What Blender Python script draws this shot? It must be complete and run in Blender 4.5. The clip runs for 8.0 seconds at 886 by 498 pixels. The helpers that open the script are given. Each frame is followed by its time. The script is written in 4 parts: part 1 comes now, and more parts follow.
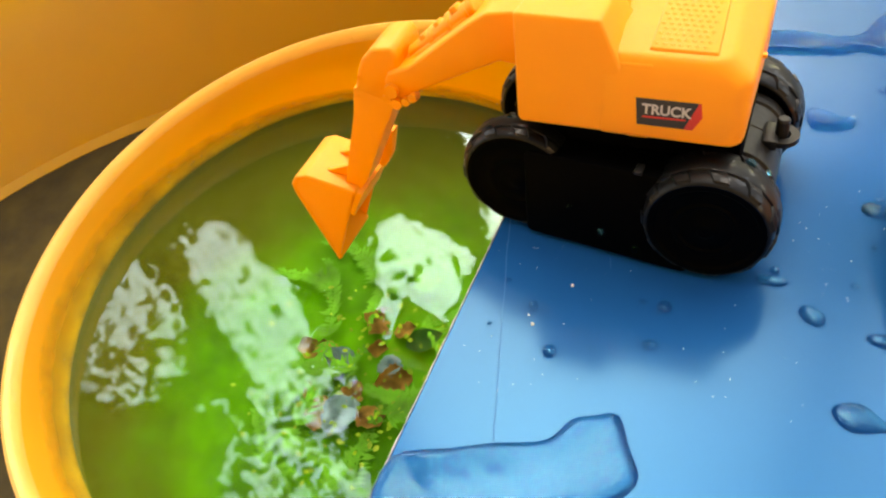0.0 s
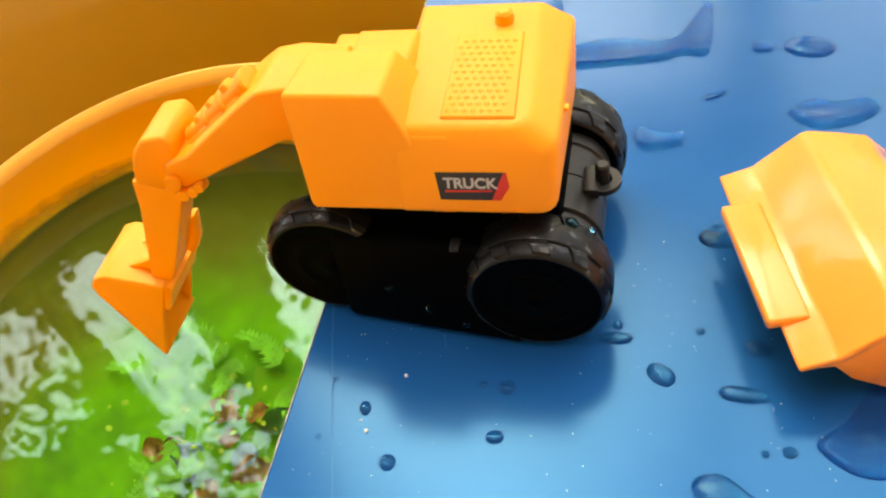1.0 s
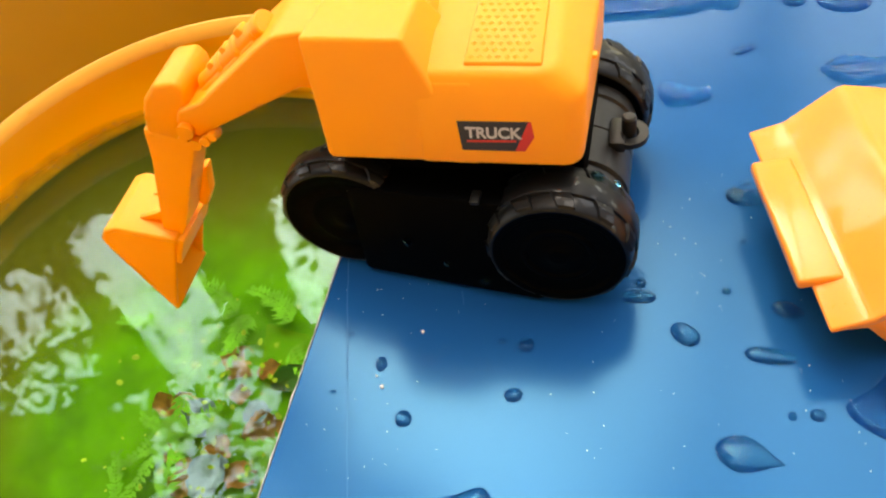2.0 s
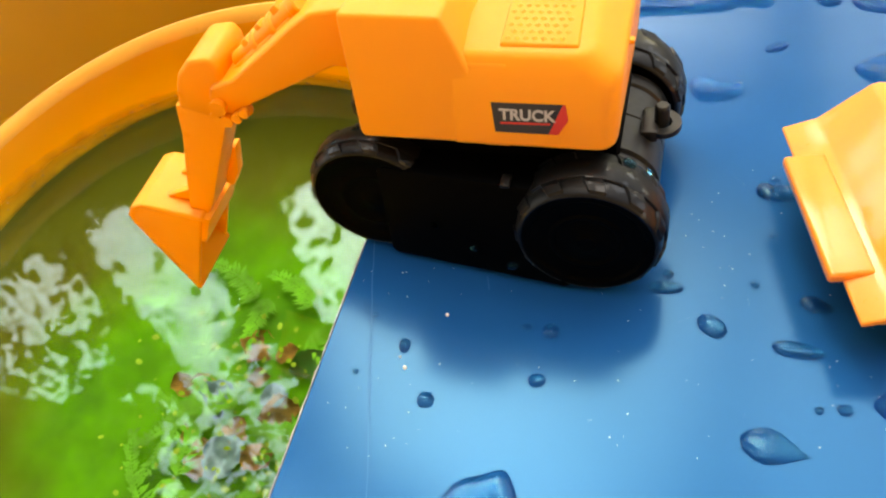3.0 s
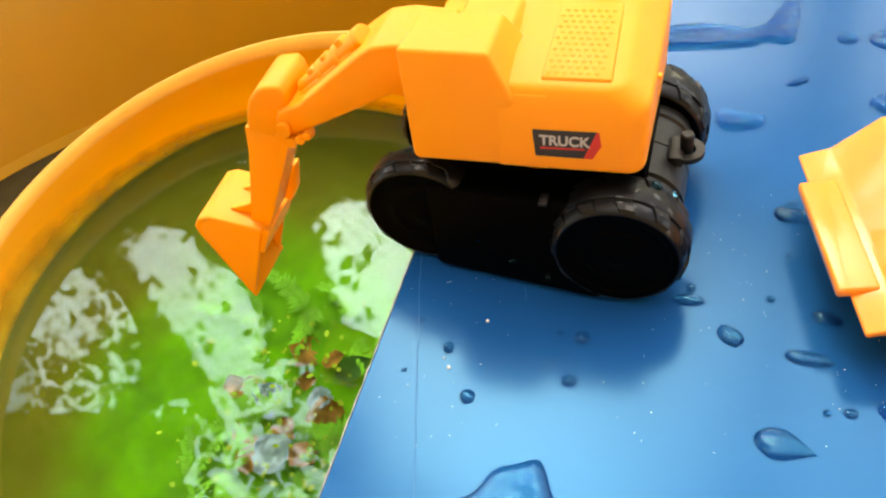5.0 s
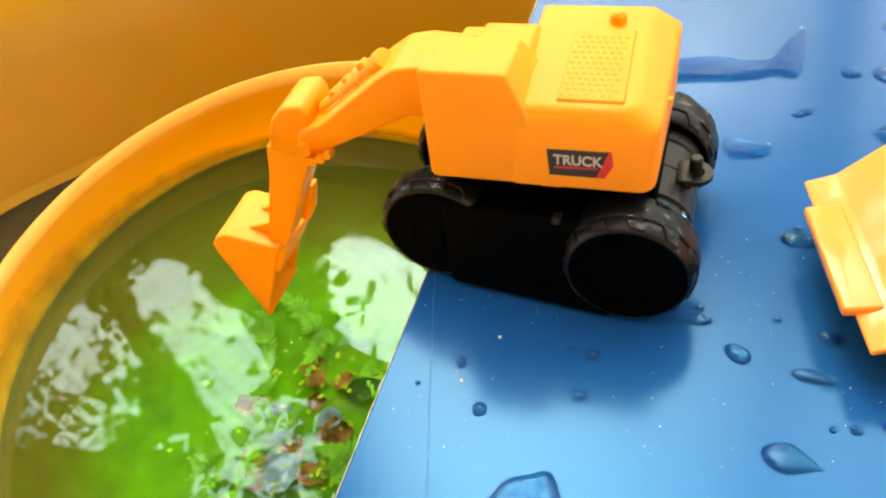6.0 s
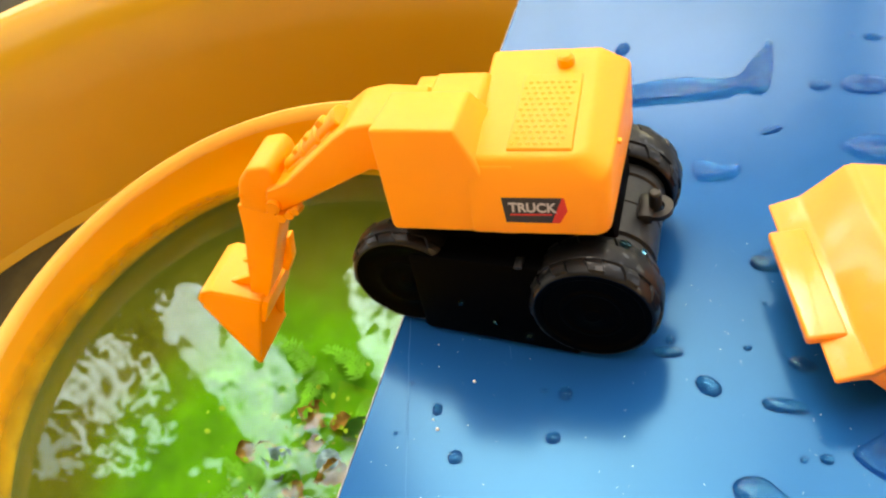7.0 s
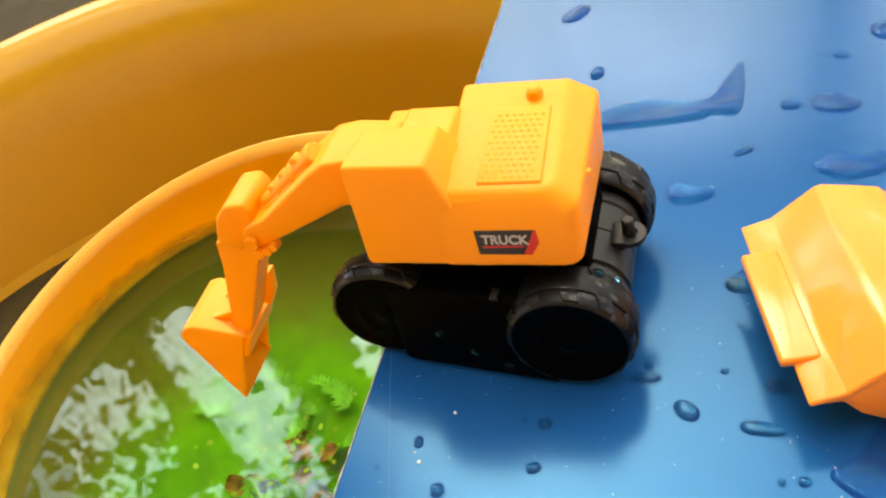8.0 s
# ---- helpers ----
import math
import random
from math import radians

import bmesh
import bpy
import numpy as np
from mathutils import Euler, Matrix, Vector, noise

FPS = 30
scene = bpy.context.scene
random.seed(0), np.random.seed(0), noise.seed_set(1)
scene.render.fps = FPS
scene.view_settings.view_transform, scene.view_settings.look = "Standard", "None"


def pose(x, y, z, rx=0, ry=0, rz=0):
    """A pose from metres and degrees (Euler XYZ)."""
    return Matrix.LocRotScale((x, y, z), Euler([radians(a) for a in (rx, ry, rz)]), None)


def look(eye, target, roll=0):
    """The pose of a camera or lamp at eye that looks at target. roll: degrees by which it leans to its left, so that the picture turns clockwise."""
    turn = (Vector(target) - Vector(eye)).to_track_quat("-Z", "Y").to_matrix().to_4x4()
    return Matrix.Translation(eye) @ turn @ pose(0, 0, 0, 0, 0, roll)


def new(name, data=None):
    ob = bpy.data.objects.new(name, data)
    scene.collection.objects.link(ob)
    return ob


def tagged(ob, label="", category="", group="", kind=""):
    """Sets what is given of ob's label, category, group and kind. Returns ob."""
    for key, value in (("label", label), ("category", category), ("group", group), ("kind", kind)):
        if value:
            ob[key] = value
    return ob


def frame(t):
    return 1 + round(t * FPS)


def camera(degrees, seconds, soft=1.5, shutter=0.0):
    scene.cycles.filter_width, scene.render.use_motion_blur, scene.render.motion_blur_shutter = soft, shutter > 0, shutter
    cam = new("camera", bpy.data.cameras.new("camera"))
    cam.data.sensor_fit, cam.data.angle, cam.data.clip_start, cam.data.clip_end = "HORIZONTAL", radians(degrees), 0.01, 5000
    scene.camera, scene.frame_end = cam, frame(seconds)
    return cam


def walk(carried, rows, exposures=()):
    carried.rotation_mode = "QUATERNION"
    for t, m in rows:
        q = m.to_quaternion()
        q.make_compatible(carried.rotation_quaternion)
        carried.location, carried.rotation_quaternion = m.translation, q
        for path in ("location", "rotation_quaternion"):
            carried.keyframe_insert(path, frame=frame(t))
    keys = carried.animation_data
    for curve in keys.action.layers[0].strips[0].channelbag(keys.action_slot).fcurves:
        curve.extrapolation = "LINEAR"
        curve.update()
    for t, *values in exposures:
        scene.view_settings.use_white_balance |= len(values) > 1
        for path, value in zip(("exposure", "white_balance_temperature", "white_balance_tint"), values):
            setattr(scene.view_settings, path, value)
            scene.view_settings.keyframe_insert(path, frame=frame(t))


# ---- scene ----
cam = camera(54.99, 8.0, soft=2.2)
# seconds, eye (m), turn (degrees)
PATH = [
    (0, 0.00714, -0.09418, 0.18256, 34.471, 11.898, 10.897),
    (0.5, 0.01058, -0.07947, 0.17900, 35.046, 9.241, 4.798),
    (1, 0.02203, -0.05807, 0.17315, 30.844, 10.996, -0.530),
    (2.5, 0.01693, -0.05757, 0.16714, 28.715, 10.988, 1.544),
    (3, 0.01525, -0.06164, 0.16607, 29.424, 10.863, 2.756),
    (3.5, 0.00845, -0.06424, 0.16478, 29.517, 9.226, 3.562),
    (4, 0.00685, -0.06291, 0.16411, 28.681, 8.943, 3.682),
    (5.5, 0.01859, -0.07975, 0.18801, 33.303, 12.929, 5.289),
    (6, 0.01410, -0.08158, 0.18391, 34.276, 11.658, 5.765),
    (6.5, 0.01905, -0.08110, 0.18771, 34.307, 13.208, 5.679),
    (7, 0.02899, -0.07284, 0.18860, 34.058, 15.186, 3.290),
    (7.5, 0.03423, -0.06908, 0.18926, 33.971, 16.145, 1.842),
    (8, 0.03452, -0.07003, 0.19058, 34.691, 15.966, 1.563),
]
EXPOSURE = 0.76
walk(cam, [(t, pose(*row)) for t, *row in PATH], [(0.0, EXPOSURE, 8400, 10), (4.2, EXPOSURE, 8400, 10), (5.5, EXPOSURE + 0.14, 8400, 10), (6.9, EXPOSURE + 0.13, 8400, 10), (7.5, EXPOSURE, 8400, 10), (8.0, EXPOSURE, 8400, 10)])

# ---- world and light ----
BOARD = pose(0, 0, 0, -12) @ pose(0, 0, 0, 0, 2)
SUN_WAY = Vector((-0.13, 0.7, 0.85)).normalized()
world = bpy.data.worlds.new("world")
scene.world = world
world.use_nodes = True
wn = world.node_tree
sky = wn.nodes.new("ShaderNodeTexSky")
sky.sky_type = "NISHITA"
sky.sun_disc = False
sky.sun_elevation = math.asin(SUN_WAY.z)
sky.sun_rotation = math.atan2(SUN_WAY.x, SUN_WAY.y)
sky.dust_density = 1.8
grey = wn.nodes.new("ShaderNodeRGBToBW")
pale = wn.nodes.new("ShaderNodeMix")
pale.data_type = "RGBA"
pale.inputs["Factor"].default_value = 0.45
wn.links.new(sky.outputs[0], grey.inputs[0])
wn.links.new(sky.outputs[0], pale.inputs["A"])
wn.links.new(grey.outputs[0], pale.inputs["B"])
wn.links.new(pale.outputs["Result"], wn.nodes["Background"].inputs[0])
wn.nodes["Background"].inputs[1].default_value = 0.41
sun = bpy.data.lights.new("sun", "SUN")
sun.energy, sun.angle, sun.color = 1.5, radians(70), (1.0, 0.97, 0.93)
sun_ob = new("sun", sun)
sun_ob.matrix_world = look(SUN_WAY * 3, (0, 0, 0))


# ---- materials ----
def rgb(c):
    return (*c, 1.0)


def material(name, colour, rough=0.5, metal=0.0, vary=0.08, scale=60.0, bump=0.0, bump_scale=300.0, spec=0.5, sss=0.0, coat=0.0, alt=None):
    m = bpy.data.materials.new(name)
    m.use_nodes = True
    nt = m.node_tree
    b = nt.nodes["Principled BSDF"]
    co = nt.nodes.new("ShaderNodeTexCoord")
    n1 = nt.nodes.new("ShaderNodeTexNoise")
    n1.inputs["Scale"].default_value, n1.inputs["Detail"].default_value = scale, 6
    nt.links.new(co.outputs["Object"], n1.inputs["Vector"])
    n2 = nt.nodes.new("ShaderNodeTexNoise")
    n2.inputs["Scale"].default_value, n2.inputs["Detail"].default_value = scale * 7, 3
    nt.links.new(co.outputs["Object"], n2.inputs["Vector"])
    mix = nt.nodes.new("ShaderNodeMix")
    mix.data_type = "RGBA"
    lo = tuple(max(0, v * (1 - vary)) for v in colour) if alt is None else alt
    hi = tuple(min(1, v * (1 + vary)) for v in colour)
    mix.inputs["A"].default_value, mix.inputs["B"].default_value = rgb(lo), rgb(hi)
    add = nt.nodes.new("ShaderNodeMath")
    add.operation = "MULTIPLY_ADD"
    add.inputs[1].default_value = 0.3
    nt.links.new(n2.outputs["Fac"], add.inputs[0])
    sub = nt.nodes.new("ShaderNodeMath")
    sub.operation = "MULTIPLY_ADD"
    sub.inputs[1].default_value, sub.inputs[2].default_value = 2.2, -0.75
    nt.links.new(n1.outputs["Fac"], sub.inputs[0])
    nt.links.new(sub.outputs[0], add.inputs[2])
    nt.links.new(add.outputs[0], mix.inputs["Factor"])
    nt.links.new(mix.outputs["Result"], b.inputs["Base Color"])
    b.inputs["Metallic"].default_value = metal
    b.inputs["Specular IOR Level"].default_value = spec
    b.inputs["Coat Weight"].default_value = coat
    if sss:
        b.inputs["Subsurface Weight"].default_value = sss
        b.inputs["Subsurface Radius"].default_value = (0.004, 0.002, 0.0005)
        b.inputs["Subsurface Scale"].default_value = 1.0
    rr = nt.nodes.new("ShaderNodeMapRange")
    rr.inputs["To Min"].default_value, rr.inputs["To Max"].default_value = rough * 0.8, min(1, rough * 1.2)
    nt.links.new(n2.outputs["Fac"], rr.inputs["Value"])
    nt.links.new(rr.outputs["Result"], b.inputs["Roughness"])
    if bump:
        n3 = nt.nodes.new("ShaderNodeTexNoise")
        n3.inputs["Scale"].default_value, n3.inputs["Detail"].default_value = bump_scale, 4
        nt.links.new(co.outputs["Object"], n3.inputs["Vector"])
        bp = nt.nodes.new("ShaderNodeBump")
        bp.inputs["Strength"].default_value, bp.inputs["Distance"].default_value = bump, 0.0005
        nt.links.new(n3.outputs["Fac"], bp.inputs["Height"])
        nt.links.new(bp.outputs[0], b.inputs["Normal"])
    return m


def wet_film(m, size=55, dry=0.44, wet=0.56, most=1.0):
    """Patches of clinging water: a clear, smooth coat with a ragged border."""
    nt = m.node_tree
    b = nt.nodes["Principled BSDF"]
    co = nt.nodes.new("ShaderNodeTexCoord")
    n = nt.nodes.new("ShaderNodeTexNoise")
    n.inputs["Scale"].default_value, n.inputs["Detail"].default_value = size, 3
    nt.links.new(co.outputs["Object"], n.inputs["Vector"])
    edge = nt.nodes.new("ShaderNodeMapRange")
    edge.inputs["From Min"].default_value, edge.inputs["From Max"].default_value = dry, wet
    edge.inputs["To Max"].default_value = most
    nt.links.new(n.outputs["Fac"], edge.inputs["Value"])
    nt.links.new(edge.outputs["Result"], b.inputs["Coat Weight"])
    b.inputs["Coat Roughness"].default_value, b.inputs["Coat IOR"].default_value = 0.06, 1.4


YELLOW = material("yellow_plastic", (1.0, 0.335, 0.024), 0.42, vary=0.03, bump=0.05, bump_scale=900, sss=0.1, spec=0.22)
WETYELLOW = material("wet_yellow_plastic", (1.0, 0.3, 0.035), 0.3, vary=0.05, bump=0.12, bump_scale=120, sss=0.1, spec=0.3, coat=0.3)
wet_film(WETYELLOW)
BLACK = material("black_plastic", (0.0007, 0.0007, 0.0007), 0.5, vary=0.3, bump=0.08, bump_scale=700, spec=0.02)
DULLBLACK = material("dull_black_plastic", (0.011, 0.0105, 0.0095), 0.42, vary=0.3, bump=0.1, bump_scale=500, spec=0.3)
RUBBER = material("black_rubber", (0.003, 0.003, 0.003), 0.42, vary=0.3, bump=0.15, bump_scale=500, spec=0.24)
wet_film(RUBBER, 320, 0.56, 0.6, 0.8)
BLUE = material("blue_sheet", (0.004, 0.08, 0.26), 0.18, vary=0.08, scale=14, bump=0.015, bump_scale=200)
BLUE.node_tree.nodes["Principled BSDF"].inputs["IOR"].default_value = 1.495
BLUE.node_tree.nodes["Principled BSDF"].inputs["Coat Weight"].default_value = 0.55
BLUE.node_tree.nodes["Principled BSDF"].inputs["Coat Roughness"].default_value = 0.16
BLUE.node_tree.nodes["Principled BSDF"].inputs["Coat IOR"].default_value = 1.19
BLUE.node_tree.nodes["Principled BSDF"].inputs["Specular Tint"].default_value = (0.08, 0.605, 1.0, 1)
EDGE = material("cut_edge", (0.45, 0.44, 0.38), 0.8, vary=0.5, scale=300)
def translucent(m, colour, share):
    """Lets light glow through a thin plastic wall."""
    nt = m.node_tree
    b = nt.nodes["Principled BSDF"]
    t = nt.nodes.new("ShaderNodeBsdfTranslucent")
    t.inputs["Color"].default_value = rgb(colour)
    mix = nt.nodes.new("ShaderNodeMixShader")
    mix.inputs[0].default_value = share
    nt.links.new(b.outputs[0], mix.inputs[1])
    nt.links.new(t.outputs[0], mix.inputs[2])
    nt.links.new(mix.outputs[0], nt.nodes["Material Output"].inputs["Surface"])
    return m


POT = translucent(material("orange_pot", (1.0, 0.6, 0.04), 0.36, vary=0.05, scale=12, bump=0.05, spec=0.35), (1.0, 0.52, 0.008), 0.5)
BASIN = translucent(material("orange_basin", (0.78, 0.46, 0.03), 0.2, vary=0.08, scale=5, bump=0.02, bump_scale=60, spec=0.9), (0.75, 0.38, 0.01), 0.33)
# rim coloured paler than the pot, its highlight painted in
POTRIM = translucent(material("highlit_orange_rim", (1.0, 0.62, 0.12), 0.3, vary=0.08, scale=40, bump=0.05, spec=0.6), (1.0, 0.55, 0.02), 0.35)
SLIME = material("slime", (0.48, 0.31, 0.01), 0.5, vary=0.35, scale=70, bump=0.2, bump_scale=200)


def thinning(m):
    """The coat thins out towards its upper border, which also paints the wall's dimming."""
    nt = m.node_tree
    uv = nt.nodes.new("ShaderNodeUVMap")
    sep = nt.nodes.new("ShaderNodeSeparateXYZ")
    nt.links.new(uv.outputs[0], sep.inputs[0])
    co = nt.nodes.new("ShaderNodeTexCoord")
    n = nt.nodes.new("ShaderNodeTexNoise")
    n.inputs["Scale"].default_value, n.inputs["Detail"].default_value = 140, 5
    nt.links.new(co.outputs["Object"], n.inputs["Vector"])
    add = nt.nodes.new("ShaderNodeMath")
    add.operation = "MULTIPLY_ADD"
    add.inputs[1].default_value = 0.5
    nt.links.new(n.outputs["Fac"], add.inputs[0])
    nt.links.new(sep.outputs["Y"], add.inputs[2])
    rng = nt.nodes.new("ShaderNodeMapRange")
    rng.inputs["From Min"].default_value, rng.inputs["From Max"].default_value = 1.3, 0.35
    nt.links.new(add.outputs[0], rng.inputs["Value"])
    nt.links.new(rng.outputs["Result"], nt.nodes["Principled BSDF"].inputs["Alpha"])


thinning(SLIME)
# dark olive-brown for the whole basin floor
BASIN_DARK = material("soil", (0.045, 0.032, 0.004), 0.95, vary=0.5, scale=40, bump=0.8, bump_scale=60)
GROUND = material("ground", (0.032, 0.021, 0.003), 0.95, vary=0.5, scale=9, bump=0.6, bump_scale=50)
ALGAE = material("algae_bed", (0.12, 0.48, 0.005), 0.9, vary=0.15, scale=30, bump=0.6, bump_scale=90, alt=(0.04, 0.19, 0.002))


def shaded_bed(m, dim_silt):
    """Silt and the wall's shade, both put into colour away from the algae's middle."""
    nt = m.node_tree
    b = nt.nodes["Principled BSDF"]
    old = b.inputs["Base Color"].links[0].from_socket
    co = nt.nodes.new("ShaderNodeTexCoord")
    far = nt.nodes.new("ShaderNodeVectorMath")
    far.operation = "DISTANCE"
    far.inputs[1].default_value = (0.014, -0.03, 0)
    nt.links.new(co.outputs["Object"], far.inputs[0])
    n = nt.nodes.new("ShaderNodeTexNoise")
    n.inputs["Scale"].default_value = 26
    nt.links.new(co.outputs["Object"], n.inputs["Vector"])
    add = nt.nodes.new("ShaderNodeMath")
    add.operation = "MULTIPLY_ADD"
    add.inputs[1].default_value = 0.05
    nt.links.new(n.outputs["Fac"], add.inputs[0])
    nt.links.new(far.outputs["Value"], add.inputs[2])
    rng = nt.nodes.new("ShaderNodeMapRange")
    rng.interpolation_type = "SMOOTHSTEP"
    rng.inputs["From Min"].default_value, rng.inputs["From Max"].default_value = 0.074, 0.13
    nt.links.new(add.outputs[0], rng.inputs["Value"])
    mix = nt.nodes.new("ShaderNodeMix")
    mix.data_type = "RGBA"
    nt.links.new(rng.outputs["Result"], mix.inputs["Factor"])
    nt.links.new(old, mix.inputs["A"])
    mix.inputs["B"].default_value = rgb(dim_silt)
    nt.links.new(mix.outputs["Result"], b.inputs["Base Color"])


# outer bed darkened in colour, much of it the wall's shade
shaded_bed(ALGAE, (0.115, 0.135, 0.002))
SCRATCH = material("scratch", (0.006, 0.1, 0.3), 0.4, spec=0.2)
CRUMB = material("crumb", (0.8, 0.8, 0.75), 0.8)
FLECK = material("plant_fleck", (0.3, 0.52, 0.03), 0.6, vary=0.5, scale=200)
BROWN = material("dead_leaf", (0.5, 0.27, 0.08), 0.7, vary=0.6, scale=160, bump=0.3, bump_scale=300)
PETAL = material("petal", (0.2, 0.36, 0.5), 0.5, vary=0.4, scale=180)
WETLEAF = material("wet_leaf", (0.03, 0.2, 0.03), 0.4, vary=0.4, scale=90)
WEED = material("waterweed", (0.12, 0.46, 0.02), 0.6, vary=0.6, scale=60)
OCHRE = material("ochre_bounce", (0.82, 0.56, 0.28), 0.9, vary=0.15, scale=2, bump=0.3, bump_scale=40)
SCUM = material("scum", (0.3, 0.22, 0.08), 0.7, vary=0.5, scale=90)
CORD = material("net_cord", (0.12, 0.13, 0.12), 0.8)
BARK = material("bark", (0.07, 0.055, 0.03), 0.9, vary=0.4, scale=12, bump=0.8, bump_scale=40)
LABEL = material("label_black", (0.02, 0.018, 0.018), 0.4, vary=0.2)
RED = material("label_red", (0.6, 0.03, 0.02), 0.4)
SILVER = material("label_silver", (0.5, 0.48, 0.47), 0.4)
# pale boards, so that the added roof returns some light downward
CEILING = material("painted_boards", (0.55, 0.46, 0.33), 0.7, vary=0.15, scale=6)
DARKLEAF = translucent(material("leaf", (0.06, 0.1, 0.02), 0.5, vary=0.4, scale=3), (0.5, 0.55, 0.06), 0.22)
# hedge leaves made pale: sunlight put into their colour
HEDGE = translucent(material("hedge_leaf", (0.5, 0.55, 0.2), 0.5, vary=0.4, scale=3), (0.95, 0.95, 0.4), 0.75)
WOOD = material("weathered_wood", (0.16, 0.11, 0.06), 0.8, vary=0.3, scale=8)


def clear_water(name, colour, ior, wave=0.0, scale=20.0):
    m = bpy.data.materials.new(name)
    m.use_nodes = True
    nt = m.node_tree
    b = nt.nodes["Principled BSDF"]
    b.inputs["Base Color"].default_value = rgb(colour)
    b.inputs["Roughness"].default_value = 0.0
    b.inputs["IOR"].default_value = ior
    b.inputs["Transmission Weight"].default_value = 1.0
    if wave:
        co = nt.nodes.new("ShaderNodeTexCoord")
        n = nt.nodes.new("ShaderNodeTexNoise")
        n.inputs["Scale"].default_value, n.inputs["Detail"].default_value = scale, 2
        nt.links.new(co.outputs["Object"], n.inputs["Vector"])
        bp = nt.nodes.new("ShaderNodeBump")
        bp.inputs["Strength"].default_value, bp.inputs["Distance"].default_value = wave, 0.001
        nt.links.new(n.outputs["Fac"], bp.inputs["Height"])
        nt.links.new(bp.outputs[0], b.inputs["Normal"])
    return m


WATER = clear_water("pot_water", (0.92, 0.98, 0.62), 1.74, 0.09, 38)
WATER.node_tree.nodes["Principled BSDF"].inputs["Roughness"].default_value = 0.024
WATER.node_tree.nodes["Principled BSDF"].inputs["Specular Tint"].default_value = (0.6, 0.9, 1.0, 1)
DROP = clear_water("drop_water", (0.15, 0.55, 0.74), 1.36)
PUDDLE = clear_water("puddle_water", (0.08, 0.62, 0.95), 1.3, 1.0, 1.0)
pn = PUDDLE.node_tree
stretch = pn.nodes.new("ShaderNodeMapping")
stretch.inputs["Scale"].default_value = (30, 240, 60)
pn.links.new(next(n for n in pn.nodes if n.type == "TEX_COORD").outputs["Object"], stretch.inputs[0])
pn.links.new(stretch.outputs[0], next(n for n in pn.nodes if n.type == "TEX_NOISE").inputs["Vector"])
next(n for n in pn.nodes if n.type == "BUMP").inputs["Distance"].default_value = 0.002
POOL = clear_water("pool_water", (0.28, 0.72, 0.9), 1.34, 0.3, 240)
for wet in (DROP, PUDDLE, POOL):
    wet.node_tree.nodes["Principled BSDF"].inputs["Specular Tint"].default_value = (0.32, 0.86, 1.0, 1)


# ---- mesh helpers ----
def part(name, bm, mat, parent=None, label="", smooth=True):
    me = bpy.data.meshes.new(name)
    bmesh.ops.recalc_face_normals(bm, faces=bm.faces)
    bm.to_mesh(me)
    bm.free()
    me.materials.append(mat)
    if smooth:
        me.polygons.foreach_set("use_smooth", [True] * len(me.polygons))
        me.set_sharp_from_angle(angle=radians(35))
    ob = new(name, me)
    if parent is not None:
        ob.parent = parent
    if label:
        tagged(ob, label)
    return ob


def root(name, m, label, category, group="", kind=""):
    ob = new(name)
    ob.empty_display_size = 0.01
    ob.matrix_world = m
    return tagged(ob, label, category, group, kind)


def bevel(bm, width, segments=2, angle=20):
    if width <= 0:
        return
    es = [e for e in bm.edges if len(e.link_faces) == 2 and e.calc_face_angle(0) > radians(angle)]
    bmesh.ops.bevel(bm, geom=es, offset=width, segments=segments, profile=0.5, affect="EDGES", clamp_overlap=True)


def join(*bms):
    out = bmesh.new()
    for b in bms:
        me = bpy.data.meshes.new("tmp")
        b.to_mesh(me)
        b.free()
        out.from_mesh(me)
        bpy.data.meshes.remove(me)
    return out


def hexa(bottom, top, width=0.0012, segments=2):
    """A block from four bottom and four top corners in millimetres."""
    bm = bmesh.new()
    vs = [bm.verts.new([c / 1000 for c in p]) for p in (*bottom, *top)]
    bm.faces.new(vs[3::-1])
    bm.faces.new(vs[4:])
    for i in range(4):
        j = (i + 1) % 4
        bm.faces.new((vs[i], vs[j], vs[4 + j], vs[4 + i]))
    bmesh.ops.recalc_face_normals(bm, faces=bm.faces)
    bevel(bm, width, segments)
    return bm


def loft(loops):
    """Closed loops of points in millimetres, skinned one to the next and capped."""
    bm = bmesh.new()
    rings = [[bm.verts.new([c / 1000 for c in p]) for p in loop] for loop in loops]
    n = len(rings[0])
    for a, b in zip(rings, rings[1:]):
        for k in range(n):
            bm.faces.new((a[k], a[(k + 1) % n], b[(k + 1) % n], b[k]))
    bm.faces.new(rings[0][::-1])
    bm.faces.new(rings[-1])
    return bm


def decal(shape, thick):
    """A flat label on the sloping near side of the body, from an x-z outline in millimetres."""
    bm = bmesh.new()
    front = [bm.verts.new((x / 1000, (30.0 + (z - 37.1) * 0.2 - thick) / 1000, z / 1000)) for x, z in shape]
    back = [bm.verts.new((x / 1000, (30.6 + (z - 37.1) * 0.2) / 1000, z / 1000)) for x, z in shape]
    bm.faces.new(front)
    bm.faces.new(back[::-1])
    for k in range(len(shape)):
        q = (k + 1) % len(shape)
        bm.faces.new((front[k], back[k], back[q], front[q]))
    return bm


def box(x0, x1, y0, y1, z0, z1, width=0.0006, segments=2):
    return hexa([(x0, y0, z0), (x1, y0, z0), (x1, y1, z0), (x0, y1, z0)], [(x0, y0, z1), (x1, y0, z1), (x1, y1, z1), (x0, y1, z1)], width, segments)


